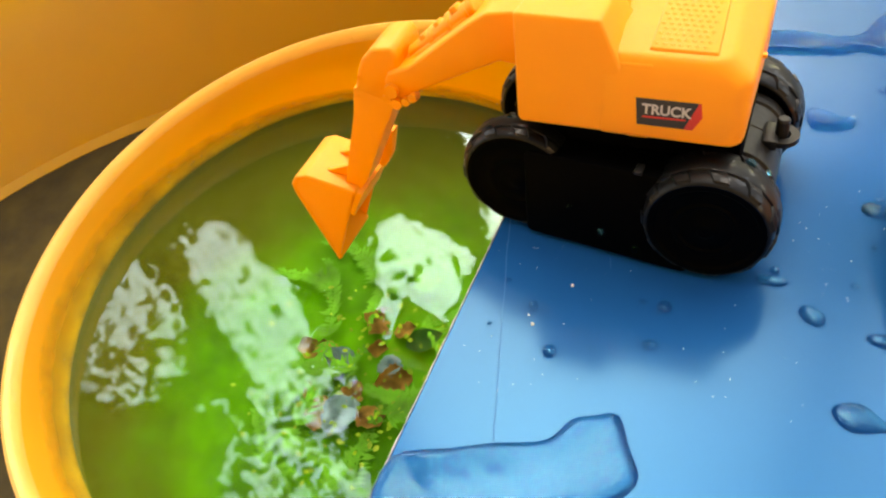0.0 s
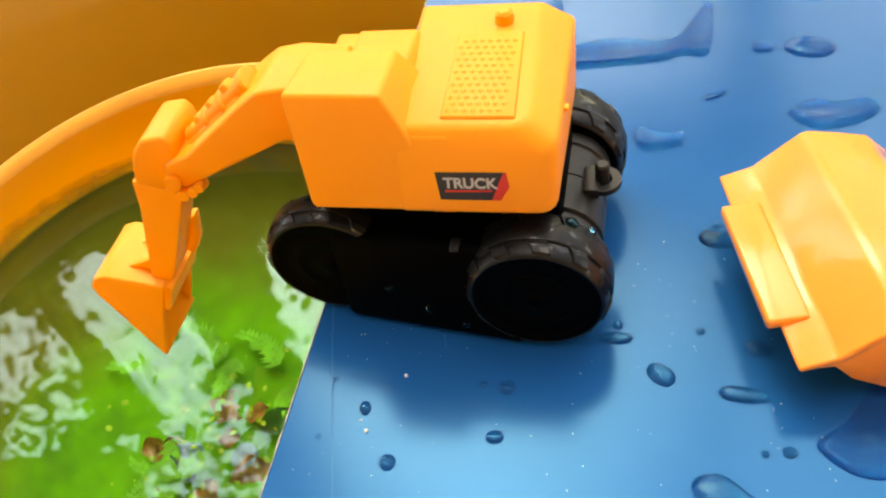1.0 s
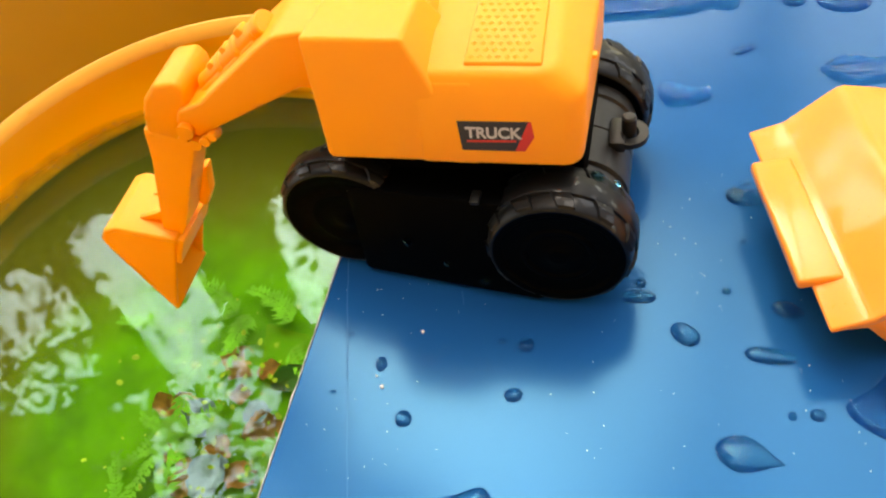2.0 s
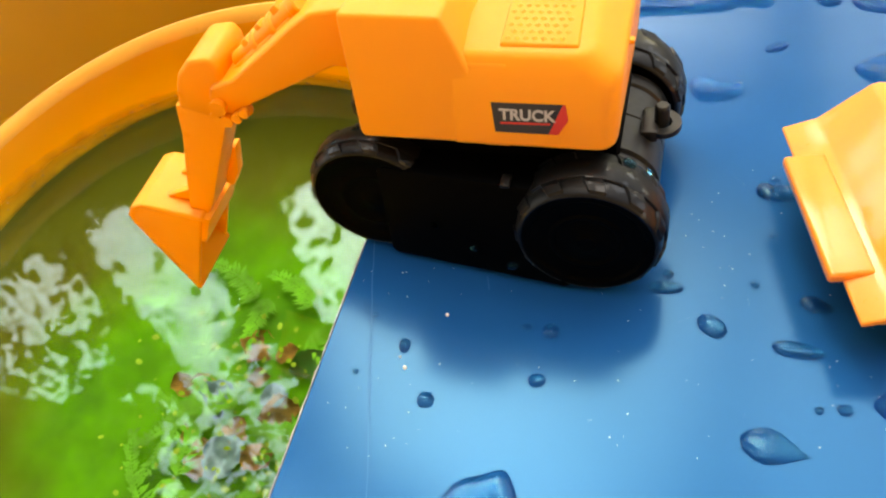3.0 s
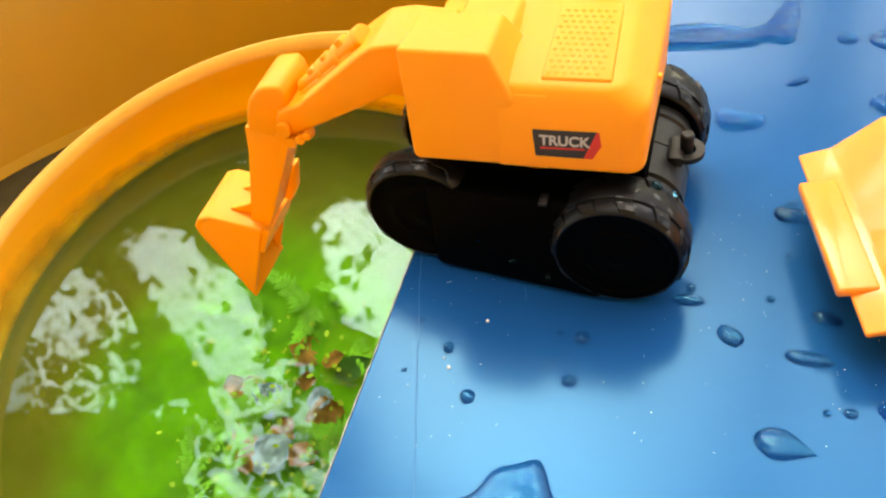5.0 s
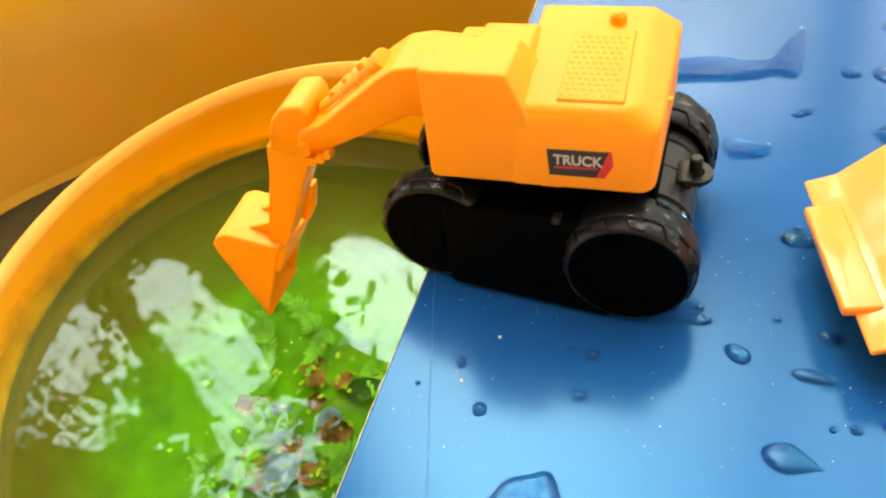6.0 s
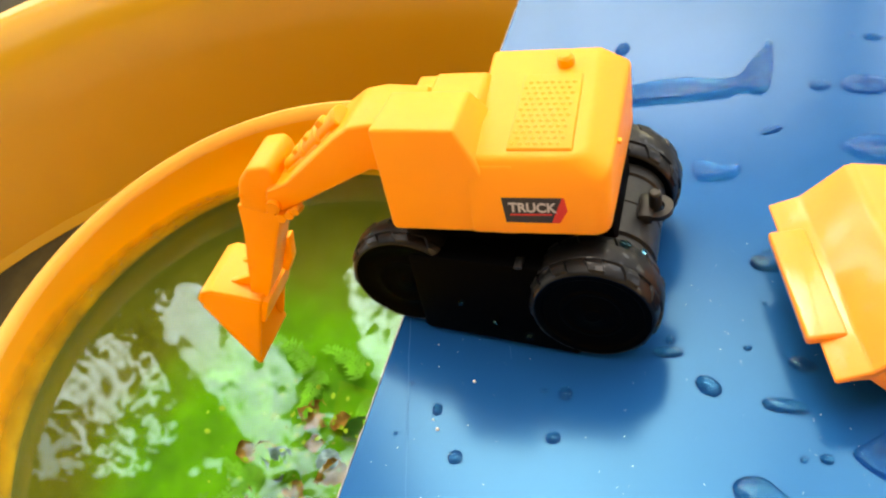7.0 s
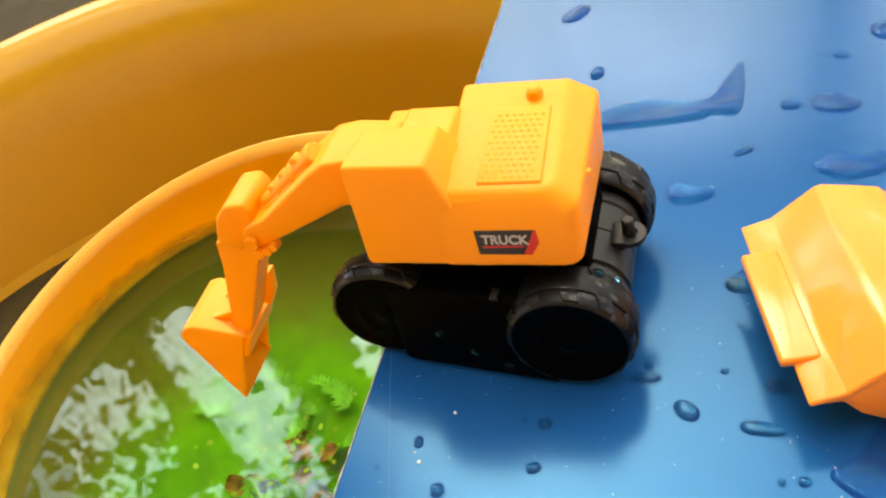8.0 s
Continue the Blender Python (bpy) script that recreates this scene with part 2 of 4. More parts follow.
def prism(profile, y0, y1, width=0.0008, segments=2):
    """An x-z outline in millimetres, drawn out along y."""
    bm = bmesh.new()
    n = len(profile)
    a = [bm.verts.new((x / 1000, y0 / 1000, z / 1000)) for x, z in profile]
    b = [bm.verts.new((x / 1000, y1 / 1000, z / 1000)) for x, z in profile]
    bm.faces.new(a)
    bm.faces.new(b[::-1])
    for i in range(n):
        j = (i + 1) % n
        bm.faces.new((a[i], b[i], b[j], a[j]))
    bmesh.ops.recalc_face_normals(bm, faces=bm.faces)
    bevel(bm, width, segments)
    return bm


def lathe(profile, steps=64, closed=False, m=None):
    """A turned form about z from (radius, height) pairs in metres."""
    bm = bmesh.new()
    rings = []
    for r, z in profile:
        if r < 1e-7:
            rings.append([bm.verts.new((0, 0, z))])
        else:
            rings.append([bm.verts.new((r * math.cos(2 * math.pi * i / steps), r * math.sin(2 * math.pi * i / steps), z)) for i in range(steps)])
    pairs = list(zip(rings, rings[1:])) + ([(rings[-1], rings[0])] if closed else [])
    for a, b in pairs:
        for i in range(steps):
            j = (i + 1) % steps
            if len(a) == 1 and len(b) == 1:
                continue
            if len(a) == 1:
                bm.faces.new((a[0], b[i], b[j]))
            elif len(b) == 1:
                bm.faces.new((a[i], a[j], b[0]))
            else:
                bm.faces.new((a[i], a[j], b[j], b[i]))
    if m is not None:
        bm.transform(m)
    return bm


def along_y(x, y, z):
    """Turns a form made about z so that its axis lies along y, at a place in millimetres."""
    return Matrix.Translation((x / 1000, y / 1000, z / 1000)) @ pose(0, 0, 0, 90)


# ---- setting ----
FLOOR_Z = -0.222
ground = part("ground", hexa([(-30000, -30000, -330), (30000, -30000, -330), (30000, 30000, -330), (-30000, 30000, -330)],
                             [(-30000, -30000, -232), (30000, -30000, -232), (30000, 30000, -232), (-30000, 30000, -232)], 0), GROUND)
tagged(ground, "dark damp soil ground in the shade", "ground", kind="structure")


def large_basin():
    r = root("large_basin", Matrix.Translation((-0.2, -0.06, FLOOR_Z - 0.008)), "large orange plastic washing basin with a rolled rim", "basin")
    wall = [(0.365, 0.008), (0.371, 0.012), (0.396, 0.082), (0.4, 0.094), (0.406, 0.105), (0.414, 0.115), (0.424, 0.123), (0.435, 0.128), (0.445, 0.1295), (0.453, 0.126), (0.458, 0.118), (0.459, 0.104),
            (0.454, 0.102), (0.452, 0.114), (0.444, 0.121), (0.43, 0.118), (0.418, 0.109), (0.41, 0.096), (0.378, 0.0), (0.365, 0.0)]
    part("basin_wall", lathe(wall, 160, closed=True), BASIN, r)
    part("basin_floor", lathe([(0, 0), (0.3645, 0), (0.3645, 0.008), (0, 0.008)], 96), BASIN_DARK, r, "dark olive-brown basin floor")
    return r


large_basin()

POT_AT = Matrix.Translation((-0.113, 0.0489, 0))
RIM_Z, WATER_Z = -0.0503, -0.082


POT_TILT = radians(-4.8)
POT_OVAL = 1.018
POT_DEEP = 0.165


def water_pot():
    """A slightly oval pot that leans a little; its form is made about the middle of its rim."""
    r = root("water_pot", POT_AT @ pose(-0.0042, 0, RIM_Z, 0, -4.8), "leaning orange plastic pot full of greenish water", "pot")
    oval = Matrix.Diagonal((POT_OVAL, 1, 1, 1))
    wall = [(0.0, -POT_DEEP), (0.078, -POT_DEEP), (0.082, 0.003 - POT_DEEP), (0.1155, -0.02), (0.1183, -0.01), (0.1188, -0.003)]
    inside = [(0.1166, -0.0038), (0.1156, -0.0065), (0.1146, -0.01), (0.1136, -0.0145), (0.1123, -0.02), (0.079, 0.006 - POT_DEEP), (0.0, 0.006 - POT_DEEP)]
    part("pot_wall", lathe(wall + inside, 128, m=oval), POT, r)
    lip = [(0.1164, -0.004), (0.1167, -0.003), (0.1174, -0.0016), (0.1186, -0.0004), (0.1202, 0.0004), (0.1217, -0.0003),
           (0.1228, -0.0024), (0.1231, -0.0055), (0.1224, -0.0095), (0.1205, -0.0115), (0.119, -0.0112), (0.1189, -0.0028)]
    part("rolled_rim", lathe(lip, 128, closed=True, m=oval), POTRIM, r, "rolled rim with its highlight coloured in")
    # slime plus the wall's loss of light near the water, as colour
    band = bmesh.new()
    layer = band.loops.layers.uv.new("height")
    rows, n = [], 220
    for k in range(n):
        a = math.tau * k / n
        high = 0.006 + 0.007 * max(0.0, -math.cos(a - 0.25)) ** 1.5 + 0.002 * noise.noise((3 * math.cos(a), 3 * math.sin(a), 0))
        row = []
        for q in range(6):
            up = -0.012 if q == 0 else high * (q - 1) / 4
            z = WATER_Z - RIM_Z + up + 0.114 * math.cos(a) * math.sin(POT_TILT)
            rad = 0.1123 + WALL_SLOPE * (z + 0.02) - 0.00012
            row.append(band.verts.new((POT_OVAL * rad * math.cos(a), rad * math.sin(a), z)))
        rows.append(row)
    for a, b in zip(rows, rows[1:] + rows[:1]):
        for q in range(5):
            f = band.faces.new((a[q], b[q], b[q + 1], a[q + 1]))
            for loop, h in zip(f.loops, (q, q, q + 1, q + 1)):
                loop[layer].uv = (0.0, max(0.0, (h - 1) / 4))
    part("slime_and_dim_band", band, SLIME, r, "olive slime above the water, with the wall's dimmer foot painted in")
    return r


WALL_SLOPE = (0.1123 - 0.079) / (POT_DEEP - 0.026)
WATER_R = 0.1123 - WALL_SLOPE * (RIM_Z - 0.02 - WATER_Z)
WATER_AT = POT_AT @ Matrix.Translation((-0.0042, 0, WATER_Z)) @ Matrix.Diagonal((1.025, 1, 1, 1))
water_pot()
water = part("water", lathe([(0.0, 0), (0.03, 0), (0.06, 0), (0.09, 0), (WATER_R - 0.0002, 0)], 96), WATER)
water.matrix_world = WATER_AT
water.visible_shadow = False
if water.data.polygons[0].normal.z < 0:
    water.data.flip_normals()
tagged(water, "still greenish water filling the orange pot", "water", kind="structure")


def algae_bed():
    bm = bmesh.new()
    rings, spokes, R, depth = 46, 120, WATER_R - 0.0002, 0.009
    rows = []
    for i in range(1, rings + 1):
        row = []
        for k in range(spokes):
            d, a = R * i / rings, math.tau * k / spokes
            x, y = d * math.cos(a), d * math.sin(a)
            h = 0.004 * noise.noise((x * 30, y * 30, 0.0)) + 0.0015 * noise.noise((x * 110, y * 110, 3.0))
            edge = max(0.0, (i / rings - 0.86) / 0.14)
            row.append(bm.verts.new((x, y, h * (1 - edge) + (depth - 0.0005) * edge ** 2)))
        rows.append(row)
    mid = bm.verts.new((0, 0, 0))
    for k in range(spokes):
        bm.faces.new((mid, rows[0][k], rows[0][(k + 1) % spokes]))
        for a, c in zip(rows, rows[1:]):
            bm.faces.new((a[k], c[k], c[(k + 1) % spokes], a[(k + 1) % spokes]))
    ob = part("algae_bed", bm, ALGAE)
    ob.matrix_world = WATER_AT @ Matrix.Translation((0, 0, -depth))
    return tagged(ob, "bright green algae under the water", "algae", kind="stuff")


algae_bed()


def blue_board():
    r = root("blue_board", BOARD, "wet glossy blue plastic sheet with a raw pale edge", "board")
    x = lambda y: -52 + (y + 29) * 0.1443
    top = [(x(-260), -260, 0), (420, -260, 0), (420, 470, 0), (x(470), 470, 0)]
    bot = [(p[0], p[1], -2.5) for p in top]
    part("sheet", hexa(bot, top, 0.0003, 1), BLUE, r)
    rough = bmesh.new()
    rows, n = [], 420
    for k in range(n + 1):
        y = -260 + 730 * k / n
        out = 0.35 + 0.3 * noise.noise((y * 0.25, 0.0, 0.0)) + 0.35 * noise.noise((y * 1.1, 4.0, 0.0))
        rows.append([rough.verts.new((px / 1000, y / 1000, pz / 1000)) for px, pz in ((x(y) + 0.02, -2.4), (x(y) - max(0.05, out), -2.2), (x(y) - max(0.05, out * 0.7), -0.12), (x(y) + 0.02, -0.05))])
    for a, b in zip(rows, rows[1:]):
        for q in range(3):
            rough.faces.new((a[q], a[q + 1], b[q + 1], b[q]))
    part("cut_edge", rough, EDGE, r, "rough pale cut edge", smooth=False)
    return r


board = blue_board()


def board_prop():
    ob = part("prop_block", hexa([(270, 0, -232), (400, 0, -232), (400, 160, -232), (270, 160, -232)], [(270, 0, -11.9), (400, 0, -16.4), (400, 160, -50.4), (270, 160, -45.9)], 0.002), WOOD)
    return tagged(ob, "weathered wooden block propping up the blue sheet", "block")


board_prop()
# unseen wall added here to throw warm light on the toys' near sides
back = part("bounce_wall", box(-4000, 5000, -1600, -1450, -232, 2600, 0), OCHRE)
tagged(back, "unseen ochre wall added behind the camera for warm bounce", "wall", kind="structure")


# unseen roof added to keep part of the sky off the toys
roof = part("sky_block_roof", box(-4000, 5000, -1449, -550, 2230, 2330, 0), CEILING)
tagged(roof, "unseen porch roof added overhead to hold back sky light", "roof", kind="structure")


eave = part("eave", box(-4000, -1515, -549, 850, 2235, 2330, 0), WOOD)
tagged(eave, "plain dark wooden eave of the porch", "roof", kind="structure")


# ---- toy excavator ----
LUGS = {}


def tread_lugs(w, R):
    """One slanting block of the tread for each half of a tyre of that width and radius."""
    if (w, R) not in LUGS:
        made = []
        for side in (0, 1):
            loops = []
            for z, low, high, mid, half in ((0.69, R - 0.0012, R - 0.0001, 0.1, 0.15), (0.8, R - 0.0013, R - 0.0001, 0.05, 0.14),
                                            (0.93, R - 0.0018, R - 0.0007, 0.0, 0.13), (0.982, R - 0.0034, R - 0.0018, -0.02, 0.1)):
                z, turn = (z * w, 1) if side else ((1 - z) * w, -1)
                loops.append([(1000 * q * math.cos(turn * mid + k * half), 1000 * q * math.sin(turn * mid + k * half), 1000 * z) for q, k in ((low, -1.15), (high, -0.85), (high, 0.85), (low, 1.15))])
            bm = loft(loops)
            bmesh.ops.recalc_face_normals(bm, faces=bm.faces)
            me = bpy.data.meshes.new("tread_lug")
            bm.to_mesh(me)
            bm.free()
            me.materials.append(RUBBER)
            made.append(me)
        LUGS[(w, R)] = made
    return LUGS[(w, R)]


def wheel(r, x, y0, y1, radius):
    """A tyre with a dished sidewall, its slanting tread lugs and its hub, in millimetres."""
    w, R = (y1 - y0) / 1000, radius / 1000
    half = [(0.86, 0.03), (0.865, 0.006), (0.875, 0.003), (0.89, 0.008), (0.91, 0.03), (0.925, 0.07), (0.95, 0.14), (0.957, 0.29), (0.99, 0.3), (1.0, 0.33), (1.0, 0.49)]
    prof = [(q * R, z * w) for q, z in half] + [(q * R, (1 - z) * w) for q, z in reversed(half)]
    m = Matrix.Translation((x / 1000, y1 / 1000, radius / 1000)) @ pose(0, 0, 0, 90)
    ob = part("wheel", lathe(prof, 72, closed=True, m=m), RUBBER, r)
    face = [(0, 0.0), (R * 0.12, 0.0), (R * 0.15, 0.03 * w), (R * 0.4, 0.06 * w), (R * 0.43, 0.035 * w), (R * 0.48, 0.035 * w), (R * 0.51, 0.06 * w), (R * 0.74, 0.05 * w), (R * 0.78, 0.012 * w), (R * 0.87, 0.01 * w)]
    hub = lathe(face + [(q, w - z) for q, z in reversed(face)], 48, m=m)
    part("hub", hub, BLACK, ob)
    count = 11
    for side, me in enumerate(tread_lugs(w, R)):
        for k in range(count):
            lug = new("tread_lug", me)
            lug.parent = ob
            lug.matrix_local = m @ pose(0, 0, 0, 0, 0, 360 * (k + 0.5 * side) / count)
    return ob


def toy_excavator():
    m = BOARD @ pose(0, 0, 0, 0, 0, -9)
    r = root("toy_excavator", m, "yellow and black plastic toy excavator standing on the sheet's edge", "toy")
    hull = hexa([(-39.6, 30.3, 36.5), (-8, 30.3, 36.5), (-8, 71.6, 36.5), (-39.6, 71.6, 36.5)], [(-40.6, 33.7, 53.8), (-8, 33.7, 53.8), (-8, 70, 53.8), (-40.6, 70, 53.8)], 0.0009, 3)
    slope = 5.3 / 38.3
    zd = lambda y: 55 + (y - 33.3) * slope
    deck = loft([[(-20, 30, 36.3), (12.2, 30, 36.3), (12.6, 72, 36.3), (-20, 72, 36.3)],
                 [(-20, 32.7, 51.6), (13.0, 32.7, 51.6), (13.3, 72, 55.2), (-20, 72, 55.2)],
                 [(-19.6, 35.0, 55.2), (8.0, 35.0, 55.2), (6.8, 70.5, 60.15), (-19.6, 70.5, 60.15)]])
    bmesh.ops.recalc_face_normals(deck, faces=deck.faces)
    corner = [e for e in deck.edges if all(v.co.x > 0.005 and v.co.y < 0.036 for v in e.verts) and abs(e.verts[0].co.z - e.verts[1].co.z) > 0.003]
    bmesh.ops.bevel(deck, geom=corner, offset=0.0036, segments=4, profile=0.5, affect="EDGES", clamp_overlap=True)
    bevel(deck, 0.0011, 3, 26)
    cab = hexa([(-39.9, 30.25, 37), (-8.5, 30.35, 37), (-9.5, 52, 46), (-39.9, 52, 46)], [(-41, 35, 63), (-20.4, 34.5, 63), (-20.4, 50, 63), (-39.6, 50, 63)], 0.0009, 3)
    mount = hexa([(-38, 48, 45), (-12, 48, 45), (-12, 70, 45), (-38, 70, 45)], [(-31.8, 48, 60.0), (-19, 48, 60.0), (-19, 61.5, 60.0), (-31.8, 61.5, 60.0)], 0.0009, 2)
    body = part("upper_body", hull, YELLOW, r, "yellow plastic upper body")
    part("cab", cab, YELLOW, body)
    part("engine_hood", deck, YELLOW, body)
    part("boom_mount", mount, YELLOW, body)
    panel = part("grille_panel", hexa([(-10.3, 36.6, zd(36.6) - 1), (4.9, 36.6, zd(36.6) - 1), (4.1, 61, zd(61) - 1), (-10.0, 61, zd(61) - 1)],
                                      [(-10.0, 36.9, zd(36.9) + 0.6), (4.6, 36.9, zd(36.9) + 0.6), (3.8, 60.7, zd(60.7) + 0.6), (-9.7, 60.7, zd(60.7) + 0.6)], 0.0004, 2), YELLOW, r, "raised yellow grille panel")
    studs = bmesh.new()
    for i in range(7):
        for k in range(12):
            x, y = -8.8 + i * 1.72 + 0.86 * (k % 2), 38.4 + k * 1.76
            z = zd(y) + 0.55
            top = studs.verts.new((x / 1000, y / 1000, (z + 0.35) / 1000))
            ring = [studs.verts.new(((x + dx) / 1000, (y + dy) / 1000, z / 1000)) for dx, dy in ((0.78, 0), (0, 0.78), (-0.78, 0), (0, -0.78))]
            for q in range(4):
                studs.faces.new((ring[q], ring[(q + 1) % 4], top))
    tagged(part("grille_studs", studs, YELLOW, panel, smooth=False), kind="stuff")
    part("knob", lathe([(0.0, 0.0612), (0.0012, 0.0611), (0.0019, 0.0604), (0.0022, 0.057)], 20, m=Matrix.Translation((-0.0008, 0.0648, 0.0006))), YELLOW, r)
    part("lower_tab", box(-13.5, -8.5, 30.8, 34, 35.9, 37, 0.0003), YELLOW, r)
    disc = lathe([(0, 0), (0.0062, 0), (0.0066, 0.0002), (0.0068, 0.0008), (0, 0.0008)], 48)
    disc.transform(Matrix.Translation((-0.028, 0.0311, 0.0436)) @ pose(0, 0, 0, 90 - 10.4) @ Matrix.Translation((0, 0, -0.0004)) @ pose(0, 0, 0, 180))
    part("round_boss", disc, YELLOW, body)
    part("rear_tab", box(11, 14, 44.5, 46, 51, 52, 0.0003), YELLOW, r)
    plate = part("label_plate", decal([(-11.7, 46.2), (2.2, 46.3), (-0.6, 39.9), (-11.1, 39.9)], 0.1), LABEL, r, "black label with a red corner", smooth=False)
    part("red_corner", decal([(2.2, 46.3), (2.7, 46.3), (3.2, 43), (1.3, 39.9), (-0.6, 39.9)], 0.1), RED, plate, smooth=False)
    part("label_line", decal([(-10.0, 42.1), (-0.3, 42.3), (-0.3, 41.9), (-10.0, 41.7)], 0.16), RED, plate, smooth=False)
    fc = bpy.data.curves.new("word", "FONT")
    fc.body, fc.size, fc.extrude, fc.offset = "TRUCK", 0.0033, 0.00008, 0.00009
    ft = new("word_tmp", fc)
    me = bpy.data.meshes.new_from_object(ft.evaluated_get(bpy.context.evaluated_depsgraph_get()))
    bpy.data.objects.remove(ft)
    me.materials.append(SILVER)
    word = new("lettering", me)
    word.parent = plate
    word.matrix_local = Matrix.Translation((-0.01015, 0.03098, 0.0427)) @ pose(0, 0, 0, 90 - 11.3, 0, 0)
    tagged(word, "silver word TRUCK")
    boom = prism([(-36, 42), (-48.6, 43.8), (-71, 32.6), (-79, 28.6), (-82, 30), (-83, 33.5), (-81.5, 36.5), (-74.8, 39.2), (-56.5, 53.6), (-51.4, 57), (-45.2, 58), (-34, 57)], 43.5, 61, 0.001, 3)
    boom_ob = part("boom", boom, YELLOW, r)
    ram = [(0, 0), (0.0026, 0), (0.0029, 0.0004), (0.0029, 0.0022), (0.0026, 0.0026), (0.0026, 0.0085), (0.0031, 0.0089), (0.0031, 0.0102), (0.0026, 0.0106), (0.0026, 0.0158), (0.0029, 0.0161), (0.0029, 0.0174), (0.0022, 0.0178), (0.0022, 0.026), (0, 0.026)]
    along = Matrix.Translation((-0.056, 0.0522, 0.0547)) @ Vector((-21.5, 0, -17)).to_track_quat("Z", "Y").to_matrix().to_4x4() @ Matrix.Diagonal((1.25, 1.0, 1.0, 1))
    part("ram", lathe(ram, 28, m=along), YELLOW, boom_ob)
    for k, (d, w) in enumerate(((6.3, 1.7), (13.4, 1.3), (19.6, 1.5))):
        lug = hexa([(-w, -2.2, 0), (w, -2.2, 0), (w, 2.2, 0), (-w, 2.2, 0)], [(-w * 0.7, -1.7, 3.7 - 0.4 * k), (w * 0.7, -1.7, 3.7 - 0.4 * k), (w * 0.5, 1.7, 3.4 - 0.4 * k), (-w * 0.5, 1.7, 3.4 - 0.4 * k)], 0.0005, 2)
        lug.transform(Matrix.Translation((-0.056 - 0.000785 * d, 0.0522, 0.0547 - 0.00062 * d)) @ pose(0, 0, 0, 0, -38.3))
        part("ram_lug", lug, YELLOW, boom_ob)
    part("ram_bed", hexa([(-77, 47.5, 35), (-57, 47.5, 49.5), (-57, 57, 49.5), (-77, 57, 35)], [(-77.6, 48.5, 38), (-58.6, 48.5, 52.8), (-58.6, 56, 52.8), (-77.6, 56, 38)], 0.0008, 2), YELLOW, boom_ob)
    for x, z, rad in ((-80.6, 31.6, 2.1), (-82.2, 28.9, 1.4), (-79.5, 27.8, 1.6), (-76.6, 28.8, 1.3), (-74.2, 30.4, 1.2)):
        pin = lathe([(0, 0), (rad * 0.0005, 0.00008), (rad * 0.0008, 0.0003), (rad * 0.00095, 0.0007), (rad * 0.001, 0.0012), (rad * 0.001, 0.0024), (0, 0.0024)], 20)
        pin.transform(along_y(x, 44.2, z))
        part("pivot_pin", pin, YELLOW, boom_ob)
    part("collar", box(-84.2, -73.8, 44, 47, 27.6, 30.2, 0.0011, 3), YELLOW, boom_ob)
    head = prism([(-91.5, 35.5), (-90, 38.5), (-86, 42.6), (-80, 43.5), (-78.5, 41), (-79, 31), (-84, 25), (-94, 28)], 45, 60.5, 0.0012, 3)
    shaft = prism([(-94.2, 29.5), (-79.6, 30), (-86, 17), (-97.5, -6), (-102.6, -13), (-107, -13), (-104.8, -6), (-96.3, 20)], 45.02, 55, 0.0005, 2)
    stick_ob = part("stick", join(head, shaft), YELLOW, r)
    part("link", prism([(-92.5, 7), (-89.8, 8), (-92.4, -2), (-96, -8), (-99, -6)], 54.6, 58.5, 0.0008), YELLOW, stick_ob)
    for z in (33, 27, 20):
        bump = lathe([(0, -0.0001), (0.0009, -0.0001), (0.0009, 0.006), (0, 0.006)], 14)
        bump.transform(along_y(-91.2 - (33 - z) * 0.28, 51, z))
        part("rib", bump, YELLOW, stick_ob)
    shell = [(-100.5, -8), (-118, -4.6), (-122, -6), (-124.4, -9.5), (-124, -13), (-114.5, -42), (-112.8, -40.5), (-122, -13), (-122.2, -10), (-120.6, -7.8), (-118, -6.6), (-100.5, -10)]
    bucket = part("bucket", prism(shell, 42, 64, 0.0007, 3), YELLOW, r)
    cheek = [(-100.8, -8.3), (-118, -4.9), (-122, -6.3), (-124, -9.8), (-123.6, -13), (-114.3, -41.5)]
    for y in (42.1, 62.4):
        part("cheek", prism(cheek, y, y + 1.5, 0.0006, 3), YELLOW, bucket)
    part("bucket_back", prism([(-101, -8.5), (-99, -10), (-104, -20), (-106, -19)], 43, 63, 0.0004), YELLOW, bucket)
    for y in (47, 56):
        part("gusset", prism([(-103, -6.8), (-113, -5.6), (-104, -2)], y, y + 2, 0.0004), YELLOW, bucket)
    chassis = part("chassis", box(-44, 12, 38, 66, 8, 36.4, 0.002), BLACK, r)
    # black block added for the dark beneath the chassis, no real skirt
    part("shade_block", hexa([(-40, 29.2, 0.6), (4, 23.4, 0.6), (4, 78.6, 0.6), (-40, 72.5, 0.6)], [(-40, 31.5, 27), (4, 27, 27), (4, 76, 27), (-40, 71.5, 27)], 0.002), BLACK, chassis)
    part("peg", box(-10.8, -8.8, 27.4, 31, 27.2, 28.2, 0.0003), DULLBLACK, chassis)
    ax = lathe([(0, 0), (0.0125, 0), (0.0125, 0.0035), (0.0118, 0.004), (0.0118, 0.0048), (0.0125, 0.0052), (0.0125, 0.014), (0.012, 0.0143), (0.0125, 0.0146), (0.0125, 0.025), (0.0115, 0.0255), (0.0115, 0.0265), (0.0125, 0.027), (0.0125, 0.03), (0, 0.03)], 48)
    ax.transform(along_y(9.6, 67, 16.6) @ Matrix.Diagonal((0.86, 0.86, 1, 1)))
    part("rear_axle", ax, DULLBLACK, r)
